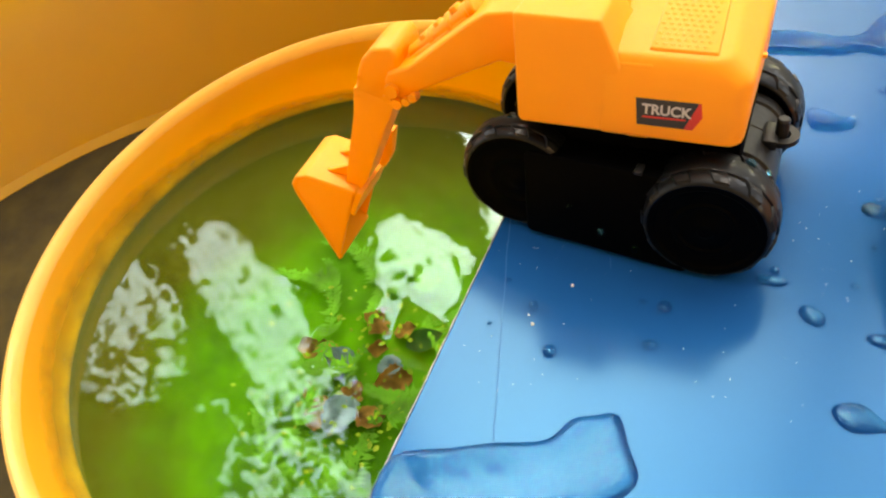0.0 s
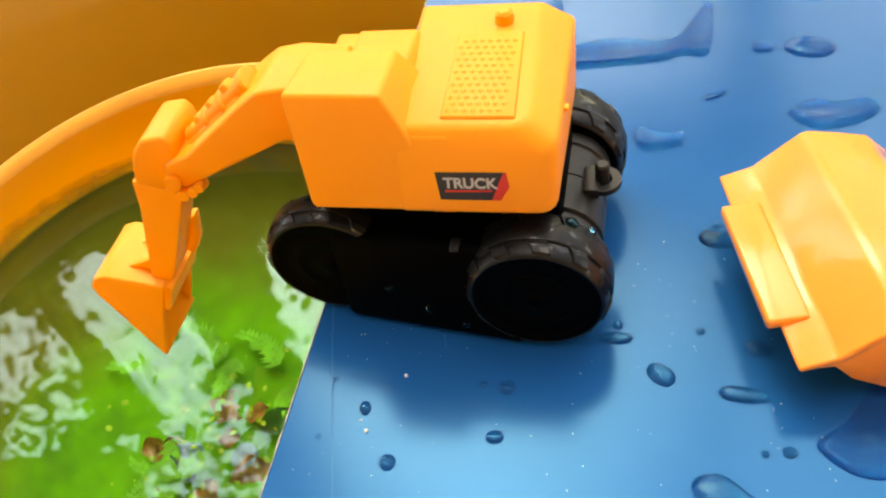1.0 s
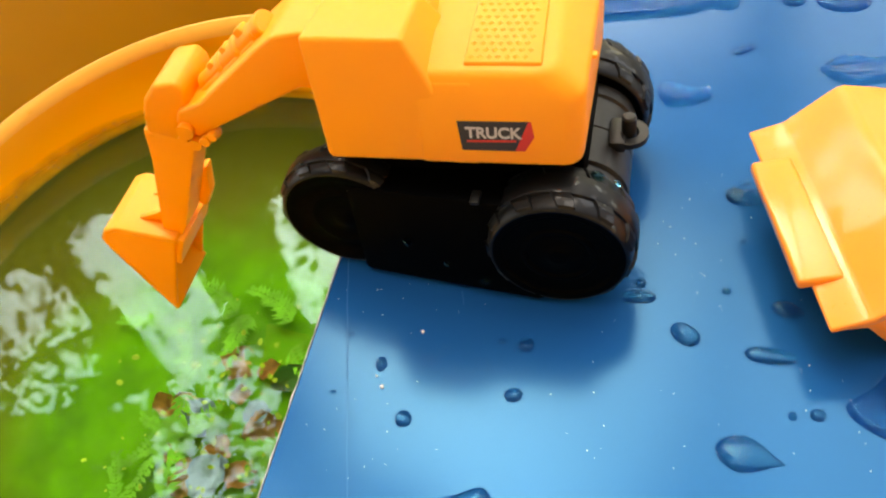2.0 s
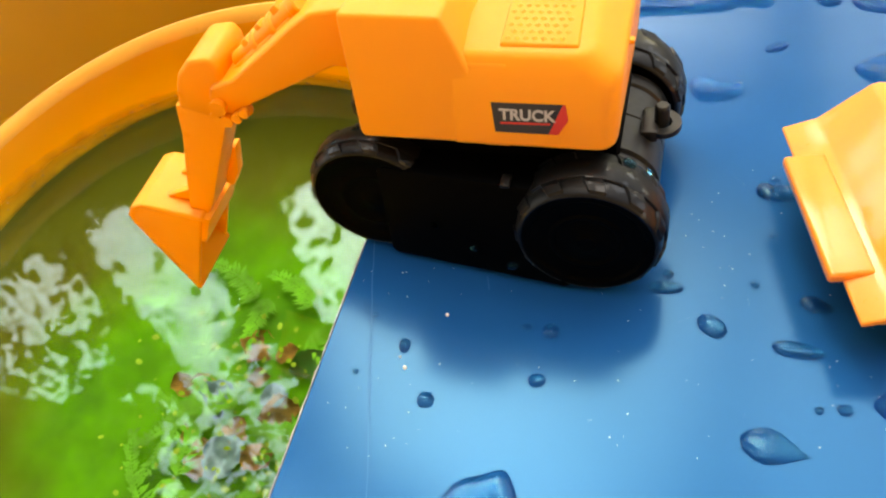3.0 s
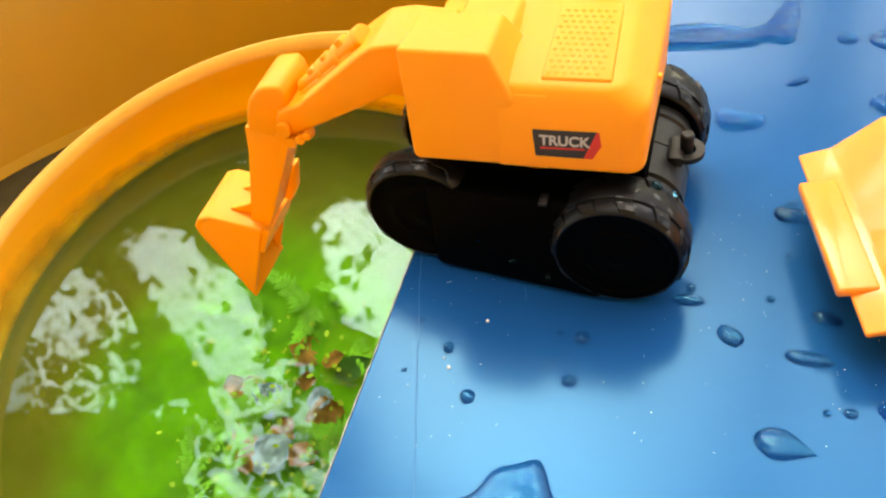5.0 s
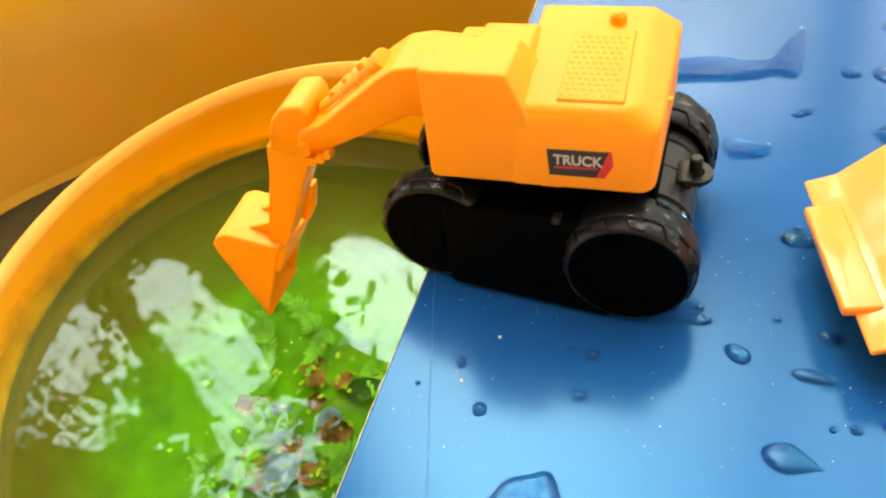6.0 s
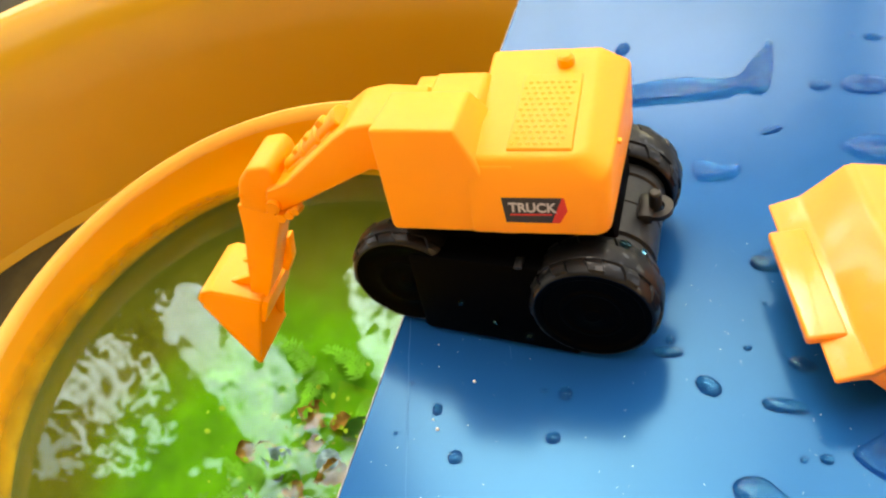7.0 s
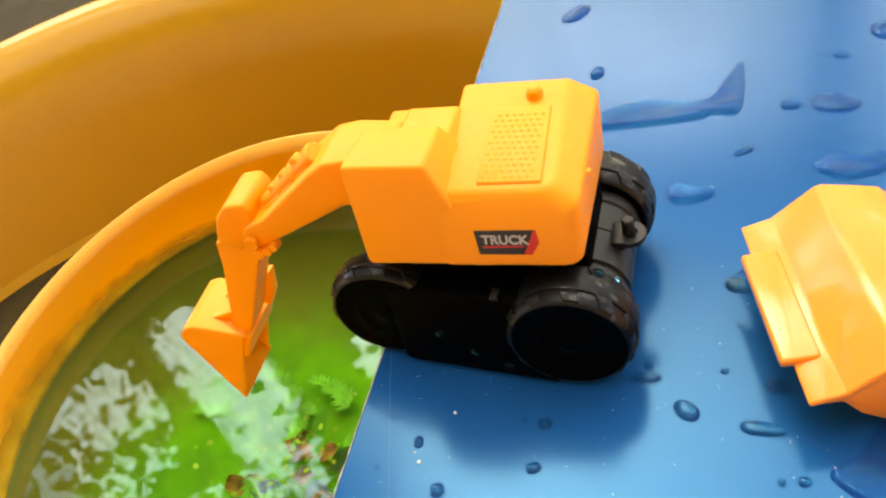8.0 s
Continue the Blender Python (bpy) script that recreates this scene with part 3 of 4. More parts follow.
    hitch = part("hitch", join(box(15.5, 19.2, 48, 56.5, 23.4, 26.4, 0.0006), lathe([(0.0022, 0), (0.0042, 0), (0.0042, 0.0014), (0.0022, 0.0014)], 28, closed=True, m=Matrix.Translation((0.0196, 0.0522, 0.0246)))), DULLBLACK, r)
    part("hitch_pin", lathe([(0, 0.0305), (0.0012, 0.0305), (0.0016, 0.03), (0.0016, 0.025)], 18, m=Matrix.Translation((0.0196, 0.0522, 0))), DULLBLACK, hitch)
    wheel(r, 7.2, 24, 37, 16)
    wheel(r, 8, 67, 80, 16)
    wheel(r, -42, 31.5, 41.5, 16)
    wheel(r, -42, 62, 72, 16)
    return r


toy_excavator()


# ---- toy loader ----
def toy_loader():
    r = root("toy_loader", BOARD @ Matrix.Translation((0.0606, 0, 0)) @ pose(0, 0, 0, 0, 0, 4.9), "yellow plastic toy loader with its scoop lowered", "toy")
    shell = [(0, 13.2), (7.5, 15), (17.5, 23.2), (19.2, 23.6), (26, 21.8), (33, 19.6), (38.5, 14), (37, 13), (32, 17.6), (25.5, 19.8), (19, 21.4), (8.5, 13.2), (0.5, 11.8)]
    scoop = part("scoop", prism(shell, 3.5, 59.5, 0.0006, 3), WETYELLOW, r, "wet yellow scoop")
    side = [(1, 12.2), (7.2, 12), (11.3, 7), (19.7, 1.6), (36, 1.4), (38, 13.4), (33, 19), (26, 21.2), (18.8, 22.8), (8, 14.4)]
    part("side_plate", prism(side, 3.6, 6, 0.0006), WETYELLOW, scoop)
    part("side_plate", prism(side, 57, 59.4, 0.0006), WETYELLOW, scoop)
    part("cutting_edge", box(-2.8, 6, 14, 48, 12.4, 15.2, 0.0009, 3), WETYELLOW, scoop)
    part("back_plate", prism([(20, 2), (35.8, 1.8), (37.6, 13), (36, 13.2), (34.5, 3.4), (20, 3.6)], 6, 57, 0.0004), WETYELLOW, scoop)
    for y in (18, 40):
        part("lift_arm", prism([(36, 10), (36, 18), (62, 30), (80, 32), (80, 26), (64, 24)], y, y + 5, 0.0008), WETYELLOW, r)
    part("body", join(box(66, 128, 12, 51, 14, 34, 0.002, 3), box(80, 106, 15, 48, 33, 58, 0.003, 3)), WETYELLOW, r)
    part("chassis", box(60, 130, 18, 45, 9, 14.2, 0.001), BLACK, r)
    for x in (72, 116):
        wheel(r, x, 4, 17.5, 14)
        wheel(r, x, 45.5, 59, 14)
    return r


toy_loader()


# ---- water on the sheet ----
def drop(x, y, length, width, turn, tail=0.0):
    """One water drop on the sheet; sizes in millimetres, tail thins its far end."""
    bm = bmesh.new()
    bmesh.ops.create_uvsphere(bm, u_segments=24, v_segments=14, radius=1.0)
    hgt = 0.42 * min(width, 5.0) ** 0.85 * 0.5
    for v in bm.verts:
        k = 1 - tail * max(0.0, v.co.x + 0.15)
        wob = 1 + 0.05 * noise.noise((x + v.co.x, y + v.co.y, 0))
        top = v.co.z > 0
        if tail < 0.2:
            v.co.x = math.copysign(abs(v.co.x) ** (0.72 if length > 1.5 * width else 0.95), v.co.x)
        v.co = Vector((v.co.x * length / 2 * wob, v.co.y * width / 2 * k * wob, v.co.z * hgt * 1.6 * k if top else v.co.z * 0.3)) / 1000
    ob = part("water_drop", bm, PUDDLE if y > 80 else DROP)
    ob.matrix_world = BOARD @ pose(x / 1000, y / 1000, 0, 0, 0, turn)
    return tagged(ob, "clear rounded water drop on the blue sheet", "water drop", "drops on the sheet")


def drop_on_tyre(x, y, angle, size):
    """A bead of water on the near tyres' tread; x is the wheel's axle, in millimetres."""
    bm = bmesh.new()
    bmesh.ops.create_uvsphere(bm, u_segments=18, v_segments=10, radius=1.0)
    for v in bm.verts:
        v.co = Vector((v.co.x * size * 0.6, v.co.y * size * 0.45, v.co.z * size * (0.3 if v.co.z > 0 else 0.25))) / 1000
    a = radians(angle)
    ob = part("water_drop", bm, DROP)
    ob.matrix_world = BOARD @ pose(0, 0, 0, 0, 0, -9) @ Matrix.Translation(((x + 15.8 * math.cos(a)) / 1000, y / 1000, (16 + 15.8 * math.sin(a)) / 1000)) @ pose(0, 0, 0, 0, 90 - angle, 0)
    return tagged(ob, "clear water drop clinging to the black tyre", "water drop", "drops on the tyres")


def drop_on_side(x, y, z, size):
    """A bead of water on the near side of the added shade block; toy millimetres."""
    bm = bmesh.new()
    bmesh.ops.create_uvsphere(bm, u_segments=16, v_segments=10, radius=size / 2000)
    for v in bm.verts:
        v.co.y *= 0.7
    ob = part("water_drop", bm, DROP)
    ob.matrix_world = BOARD @ pose(0, 0, 0, 0, 0, -9) @ Matrix.Translation((x / 1000, y / 1000, z / 1000))
    return tagged(ob, "clear water drop on the black block added under the chassis", "water drop", "drops on the chassis")


def puddle(name, outline, height=0.9, label="clear irregular puddle of water on the blue sheet", water=None, rim=1.0):
    """A shallow pool with a rounded raised border, from an outline in millimetres."""
    pts = [Vector((x, y, 0)) for x, y in outline]
    fine = []
    n = len(pts)
    for i in range(n):
        a, b, c, d = (pts[(i + k) % n] for k in (-1, 0, 1, 2))
        for s in range(4):
            u = s / 4
            fine.append(0.5 * ((2 * b) + (c - a) * u + (2 * a - 5 * b + 4 * c - d) * u * u + (3 * b - a - 3 * c + d) * u ** 3))
    n = len(fine)
    turn = 1 if sum(a.x * b.y - b.x * a.y for a, b in zip(fine, fine[1:] + fine[:1])) > 0 else -1
    rings = [(0.0, 0.02), (0.2 * rim, 0.3), (0.55 * rim, 0.62), (1.0 * rim, 0.87), (1.5 * rim, 1.0), (2.0 * rim, 0.98), (2.5 * rim, 0.86)]
    bm = bmesh.new()
    loops = []
    for inset, h in rings:
        loop = []
        for i, p in enumerate(fine):
            t = (fine[(i + 1) % n] - fine[i - 1]).normalized()
            q = p + turn * Vector((-t.y, t.x, 0)) * inset * min(1.0, height)
            loop.append(bm.verts.new((q.x / 1000, q.y / 1000, (h * height - 0.12) / 1000)))
        loops.append(loop)
    for a, b in zip(loops, loops[1:]):
        for i in range(n):
            j = (i + 1) % n
            bm.faces.new((a[i], a[j], b[j], b[i]))
    cap = bm.faces.new(loops[-1])
    bmesh.ops.triangulate(bm, faces=[cap])
    bm.faces.new(loops[0][::-1])
    ob = part(name, bm, water or PUDDLE)
    ob.matrix_world = BOARD
    return tagged(ob, label, "puddle", "puddles on the sheet")


drop(-22.8, -4.6, 3.7, 3.8, 6)
drop(-0.0, -0.0, 3.8, 3.3, 5)
drop(2.8, 12.3, 3.6, 3.9, 1)
drop(-2.3, 13.5, 2.1, 1.5, 1)
drop(-28.7, 9.0, 2.7, 3.6, 1)
drop(-36.4, 17.3, 1.7, 1.4, 0)
drop(-38.6, 2.4, 1.4, 1.2, 1)
drop(27.7, 23.6, 7.4, 3.5, -7)
drop(28.5, 27.3, 2.3, 2.9, 0)
drop(36.1, 13.1, 6.9, 4.9, -48)
drop(52.0, 6.8, 10.0, 4.0, -13, 0.1)
drop(57.7, 18.0, 6.7, 4.3, -23, 0.3)
drop(46.3, 23.8, 2.1, 1.9, 0)
drop(44.2, -14.9, 12.7, 8.1, -18, 0.75)
drop(58.1, -6.9, 2.9, 2.6, -6)
drop(53.5, -6.9, 1.7, 1.8, 2)
drop(-14.6, 36.0, 2.8, 2.1, -5)
drop(-4.9, 30.5, 4.0, 4.0, -12)
drop(94.8, 124.7, 14.5, 10.8, -14)
drop(81.8, 127.1, 6.7, 5.5, -4)
drop(102.8, 150.6, 5.7, 4.1, -17)
drop(96.7, 153.2, 2.1, 2.8, -17)
drop(64.2, 106.6, 7.3, 3.2, 22)
drop(22.3, 162.0, 5.2, 8.2, -16)
drop(16.0, 207.5, 14.1, 8.6, 48)
drop(118.6, 161.9, 8.6, 10.7, -6)
drop(52.6, 52.0, 4.1, 4.9, -8)
drop(52.1, 37.5, 1.3, 1.5, -7)
drop(55.5, 50.8, 9.6, 5.3, -7)
drop(55.5, 55.6, 2.8, 1.9, 0)
drop(61.9, 25.3, 2.3, 2.2, 1)
drop_on_tyre(7.2, 34.5, 62, 2.6)
drop_on_tyre(7.2, 35.5, 44, 1.5)
drop_on_tyre(-42, 38, 100, 1.8)
drop_on_tyre(-42, 35, 118, 1.4)
drop_on_side(-27.0, 28.5, 13.0, 1.9)
drop_on_side(-18.3, 26.9, 8.0, 1.5)
drop_on_side(-9.6, 25.5, 5.0, 2.3)
puddle("puddle", [(-53, -38), (-40, -33.6), (-31.7, -31.1), (-20.3, -28.7), (-15.6, -22.8), (-10.8, -21.1), (-5.4, -20.3), (-2.4, -28.5), (-0.2, -35.6), (-5.4, -42), (-24.8, -52), (-52, -54)], 1.9, water=POOL, rim=1.7)
puddle("puddle", [(21.6, 135.7), (31.3, 139.0), (42.6, 138.8), (53.3, 135.4), (59.4, 137.7), (62.6, 143.6), (71.8, 154.1), (66.8, 127.7), (58.1, 128.3), (52.1, 126.0), (28.6, 126.6), (21.6, 128.2)], 1.9, "long bent puddle of water on the blue sheet")
puddle("puddle", [(39.5, 93.3), (43.3, 95.2), (49.4, 91.4), (53.4, 91.1), (52.0, 87.0), (45.4, 85.2), (40.7, 86.6)], 1.9, rim=1.1)
puddle("puddle", [(81.5, 95.4), (89.0, 100.0), (96.2, 97.6), (102.3, 99.0), (105.8, 94.2), (99.6, 89.1), (89.1, 87.4), (85.1, 89.5)], 1.9, rim=1.1)
puddle("puddle", [(63.3, -5.7), (66.8, -2.8), (70.6, -0.5), (75.4, 5.1), (80.6, 8.6), (82.8, 4.6), (77.7, -11.4), (71.1, -13.4), (65.8, -10.1)], 1.2)


def scratch(x0, y0, x1, y1, width):
    a, b = Vector((x0, y0, 0)), Vector((x1, y1, 0))
    nrm = (b - a).normalized().cross(Vector((0, 0, 1))) * width / 2
    bm = bmesh.new()
    n = 12
    rows = []
    for i in range(n + 1):
        p = a.lerp(b, i / n) + nrm * 2.5 * noise.noise((i * 0.7, x0, y0))
        rows.append([bm.verts.new(((p + k * nrm).x / 1000, (p + k * nrm).y / 1000, 0.00003)) for k in (-1, 1)])
    for p, q in zip(rows, rows[1:]):
        bm.faces.new((p[0], p[1], q[1], q[0]))
    return part("scratch", bm, SCRATCH, board, "thin dark scratch")


scratch(-41.3, 52, -36.0, 6, 0.28)
scratch(-36.0, 6, -30.8, -36, 0.25)
for x, y, k in ((-27, 52, 5), (-24, 52, 6), (-44, 52, 5), (-11, 24, 4)):
    scratch(x, y, x - 0.6, y + k, 0.2)


def crumbs():
    bm = bmesh.new()
    rnd = random.Random(4)
    spots = [(-28, 3.2, 0.5), (-29.4, 6, 0.3), (-20, 17, 0.45)] + [(rnd.uniform(-45, 80), rnd.uniform(-20, 60), rnd.uniform(0.05, 0.13)) for _ in range(150)]
    for x, y, s in spots:
        if x < -46 + y * 0.14:
            continue
        c = bmesh.ops.create_icosphere(bm, subdivisions=1, radius=s / 1000)
        bmesh.ops.translate(bm, verts=c["verts"], vec=(x / 1000, y / 1000, s / 2500))
    ob = part("crumbs", bm, CRUMB)
    ob.matrix_world = BOARD
    return tagged(ob, "tiny pale crumbs and specks on the sheet", "crumbs", kind="stuff")


crumbs()


# ---- things in the water ----
def dead_leaf(x, y, z, size, turn, tilt):
    bm = bmesh.new()
    n, k = 22, 8
    rows = []
    for i in range(n + 1):
        u = i / n
        half = math.sin(math.pi * min(1, u * 1.02 + 0.02)) ** 0.7 * 0.42 * (1 + 0.12 * (i % 3 == 0) + 0.5 * noise.noise((u * 4, x * 300, y * 300)))
        rows.append([bm.verts.new(((u - 0.5) * size, (2 * j / k - 1) * half * size, size * (0.12 * abs(2 * j / k - 1) ** 2 + 0.1 * (u - 0.5) ** 2 + 0.03 * noise.noise((u * 5, j, x * 90))))) for j in range(k + 1)])
    for a, b in zip(rows, rows[1:]):
        for j in range(k):
            bm.faces.new((a[j], a[j + 1], b[j + 1], b[j]))
    bmesh.ops.solidify(bm, geom=bm.faces[:], thickness=0.0004)
    ob = part("dead_leaf", bm, BROWN)
    ob.matrix_world = pose(x, y, z, tilt, tilt * 0.6, turn)
    return tagged(ob, "curled brown dead leaf lying in the green water", "leaf", "dead leaves in the pot")


def waterweed():
    """Feathery sprigs, all in one tangle."""
    rnd = random.Random(11)
    bm = bmesh.new()
    for seed in range(20):
        m = pose(-0.1 + rnd.uniform(-0.034, 0.03), 0.025 + rnd.uniform(-0.05, 0.04), WATER_Z - 0.0035 + rnd.uniform(-0.002, 0.002), 0, 0, rnd.uniform(0, 360))
        length = rnd.uniform(0.018, 0.038)
        steps, prev = 26, None
        for i in range(steps):
            u = i / (steps - 1)
            p = Vector((u * length, 0.18 * length * math.sin(2.4 * u + seed), 0.001 * math.sin(4 * u + seed)))
            side = Vector((0, 0.0005 * (1.2 - u), 0))
            row = [bm.verts.new(m @ (p - side)), bm.verts.new(m @ (p + side))]
            if prev:
                bm.faces.new((prev[0], prev[1], row[1], row[0]))
            prev = row
            for s in (-1, 1):
                ln, a = rnd.uniform(0.003, 0.007) * (1.15 - 0.7 * u), rnd.uniform(0.7, 1.2) * s
                tip = p + Vector((math.cos(a), math.sin(a), rnd.uniform(-0.15, 0.15))) * ln
                w = Vector((-math.sin(a), math.cos(a), 0)) * 0.0008
                bm.faces.new([bm.verts.new(m @ q) for q in (p, (p + tip) / 2 + w, tip, (p + tip) / 2 - w)])
    ob = part("waterweed", bm, WEED, smooth=False)
    return tagged(ob, "feathery green waterweed just under the surface", "waterweed", kind="stuff")


for x, y, size, turn, tilt in ((-0.1024, 0.0458, 0.0135, 70, 26), (-0.0907, 0.0425, 0.009, 20, -22), (-0.1196, 0.031, 0.013, 120, 24), (-0.0917, 0.0228, 0.0145, 200, -24), (-0.1144, 0.0078, 0.015, 40, 22),
                               (-0.1265, 0.033, 0.01, 300, 30), (-0.1, 0.035, 0.008, 10, 34), (-0.1055, 0.0165, 0.01, 260, -28), (-0.097, 0.0075, 0.0125, 150, 26), (-0.121, 0.0165, 0.0085, 80, -32)):
    dead_leaf(x, y, WATER_Z - 0.0046 - 0.1 * size, size, turn, tilt)


def green_leaf(x, y, z, size, turn):
    """A toothed oval leaf, lightly folded along its midrib."""
    bm = bmesh.new()
    n, rows = 26, []
    for i in range(n + 1):
        u = i / n
        half = 0.3 * math.sin(math.pi * u ** 0.85) * (1 + 0.13 * (i % 2)) + 0.01
        rows.append([bm.verts.new(((u - 0.5) * size, k * half * size, size * (0.16 * abs(k) * half + 0.05 * (u - 0.5) ** 2))) for k in (-1, -0.5, 0, 0.5, 1)])
    for a, b in zip(rows, rows[1:]):
        for k in range(4):
            bm.faces.new((a[k], a[k + 1], b[k + 1], b[k]))
    bmesh.ops.solidify(bm, geom=bm.faces[:], thickness=0.0003)
    ob = part("green_leaf", bm, WETLEAF)
    ob.matrix_world = pose(x, y, z, 8, -6, turn)
    return tagged(ob, "dark green toothed leaf sunk in the water", "leaf")


def withered_blossom(x, y, z, size, seed):
    """A rosette of thin crumpled petals."""
    rnd = random.Random(seed)
    bm = bmesh.new()
    for k in range(15):
        turn, lift = k * 2.4, 8 + 3.2 * k
        m = pose(0, 0, 0.00006 * k, 0, 0, math.degrees(turn)) @ pose(0, 0, 0, rnd.uniform(-15, 15), -lift * 0.6, 0)
        length, rows = size * rnd.uniform(0.32, 0.55), []
        for i in range(6):
            u = i / 5
            half = length * (0.1 + 0.36 * math.sin(2.6 * u) ** 0.8) * rnd.uniform(0.8, 1.15)
            rows.append([bm.verts.new(m @ Vector((u * length, q * half, 0.12 * length * (abs(q) + rnd.uniform(-0.4, 0.4) * u)))) for q in (-1, 0, 1)])
        for a, b in zip(rows, rows[1:]):
            for q in range(2):
                bm.faces.new((a[q], a[q + 1], b[q + 1], b[q]))
    ob = part("withered_blossom", bm, PETAL)
    ob.matrix_world = pose(x, y, z)
    return tagged(ob, "withered lilac-grey blossom sunk in the water", "blossom", "blossoms in the pot")


green_leaf(-0.083, 0.0395, WATER_Z - 0.0048, 0.0145, 25)
withered_blossom(-0.1135, 0.0285, WATER_Z - 0.0066, 0.0145, 3)
withered_blossom(-0.108, 0.0075, WATER_Z - 0.0066, 0.0155, 4)
withered_blossom(-0.0935, 0.0275, WATER_Z - 0.0064, 0.0095, 5)


def plant_flecks():
    """Scraps of duckweed and blossom drifting under the surface."""
    rnd = random.Random(31)
    bm = bmesh.new()
    for k in range(150):
        x, y = rnd.gauss(-0.104, 0.02), rnd.gauss(0.018, 0.026)
        if math.hypot(x + 0.113, y - 0.0489) > WATER_R - 0.006:
            continue
        m = pose(x, y, WATER_Z - rnd.uniform(0.0008, 0.004), rnd.uniform(-30, 30), rnd.uniform(-30, 30), rnd.uniform(0, 360))
        s = rnd.uniform(0.0006, 0.0019)
        n = rnd.randint(5, 8)
        bm.faces.new([bm.verts.new(m @ Vector((s * rnd.uniform(0.6, 1.1) * math.cos(math.tau * q / n), 0.7 * s * rnd.uniform(0.6, 1.1) * math.sin(math.tau * q / n), 0))) for q in range(n)])
    ob = part("plant_flecks", bm, FLECK, smooth=False)
    return tagged(ob, "yellow-green scraps of duckweed drifting in the water", "duckweed", kind="stuff")


plant_flecks()
waterweed()


# ---- overhead: branches, eave and net that the water mirrors ----
GAP_A = [(-1.03, 0.47), (-0.95, 0.56), (-0.88, 0.62), (-0.82, 0.56), (-0.76, 0.5), (-0.71, 0.42), (-0.73, 0.36), (-0.8, 0.335), (-0.92, 0.34), (-1.03, 0.4)]
GAP_B = [(-0.824, 0.647), (-0.765, 0.697), (-0.696, 0.677), (-0.654, 0.622), (-0.582, 0.593), (-0.522, 0.506), (-0.506, 0.464), (-0.53, 0.409), (-0.558, 0.385), (-0.601, 0.415), (-0.673, 0.492)]
GAP_C = [(-0.462, 0.68), (-0.44, 0.715), (-0.41, 0.725), (-0.341, 0.7), (-0.266, 0.645), (-0.284, 0.57), (-0.317, 0.471), (-0.341, 0.458), (-0.374, 0.478), (-0.405, 0.564), (-0.437, 0.626)]
GAP_H = [(-0.87, 0.65), (-0.84, 0.64), (-0.798, 0.59), (-0.752, 0.534), (-0.712, 0.478), (-0.742, 0.48), (-0.785, 0.54), (-0.832, 0.592)]
GAP_D = [(-0.662, 0.357), (-0.63, 0.389), (-0.563, 0.391), (-0.481, 0.392), (-0.412, 0.363), (-0.4, 0.303), (-0.601, 0.296)]
GAP_E = [(-0.577, 0.33), (-0.551, 0.382), (-0.51, 0.436), (-0.457, 0.443), (-0.398, 0.411), (-0.386, 0.311), (-0.498, 0.278)]
GAP_F = [(-0.701, 0.353), (-0.642, 0.367), (-0.574, 0.318), (-0.575, 0.275), (-0.661, 0.272)]
GAP_G = [(-0.94, 0.44), (-0.745, 0.42), (-0.673, 0.422), (-0.707, 0.364), (-0.774, 0.33), (-0.9, 0.36)]


def inside(p, poly):
    hit = False
    for (x0, y0), (x1, y1) in zip(poly, poly[1:] + poly[:1]):
        if (y0 > p[1]) != (y1 > p[1]) and p[0] < (x1 - x0) * (p[1] - y0) / (y1 - y0) + x0:
            hit = not hit
    return hit


def over(u, v, height):
    """A place in the crown: u and v are run over rise, seen from the pot."""
    return Vector((-0.113 + u * height, 0.0489 + v * height, WATER_Z + height))


def leaf_quad(bm, p, d, size, rnd, flat=0.6):
    n = Vector((rnd.gauss(0, flat), rnd.gauss(0, flat), 1)).normalized()
    s = d.cross(n).normalized() * size * 0.24
    vs = [bm.verts.new(q) for q in (p, p + d * 0.35 + s, p + d * 0.75 + s * 0.7, p + d, p + d * 0.75 - s * 0.7, p + d * 0.35 - s)]
    bm.faces.new(vs)


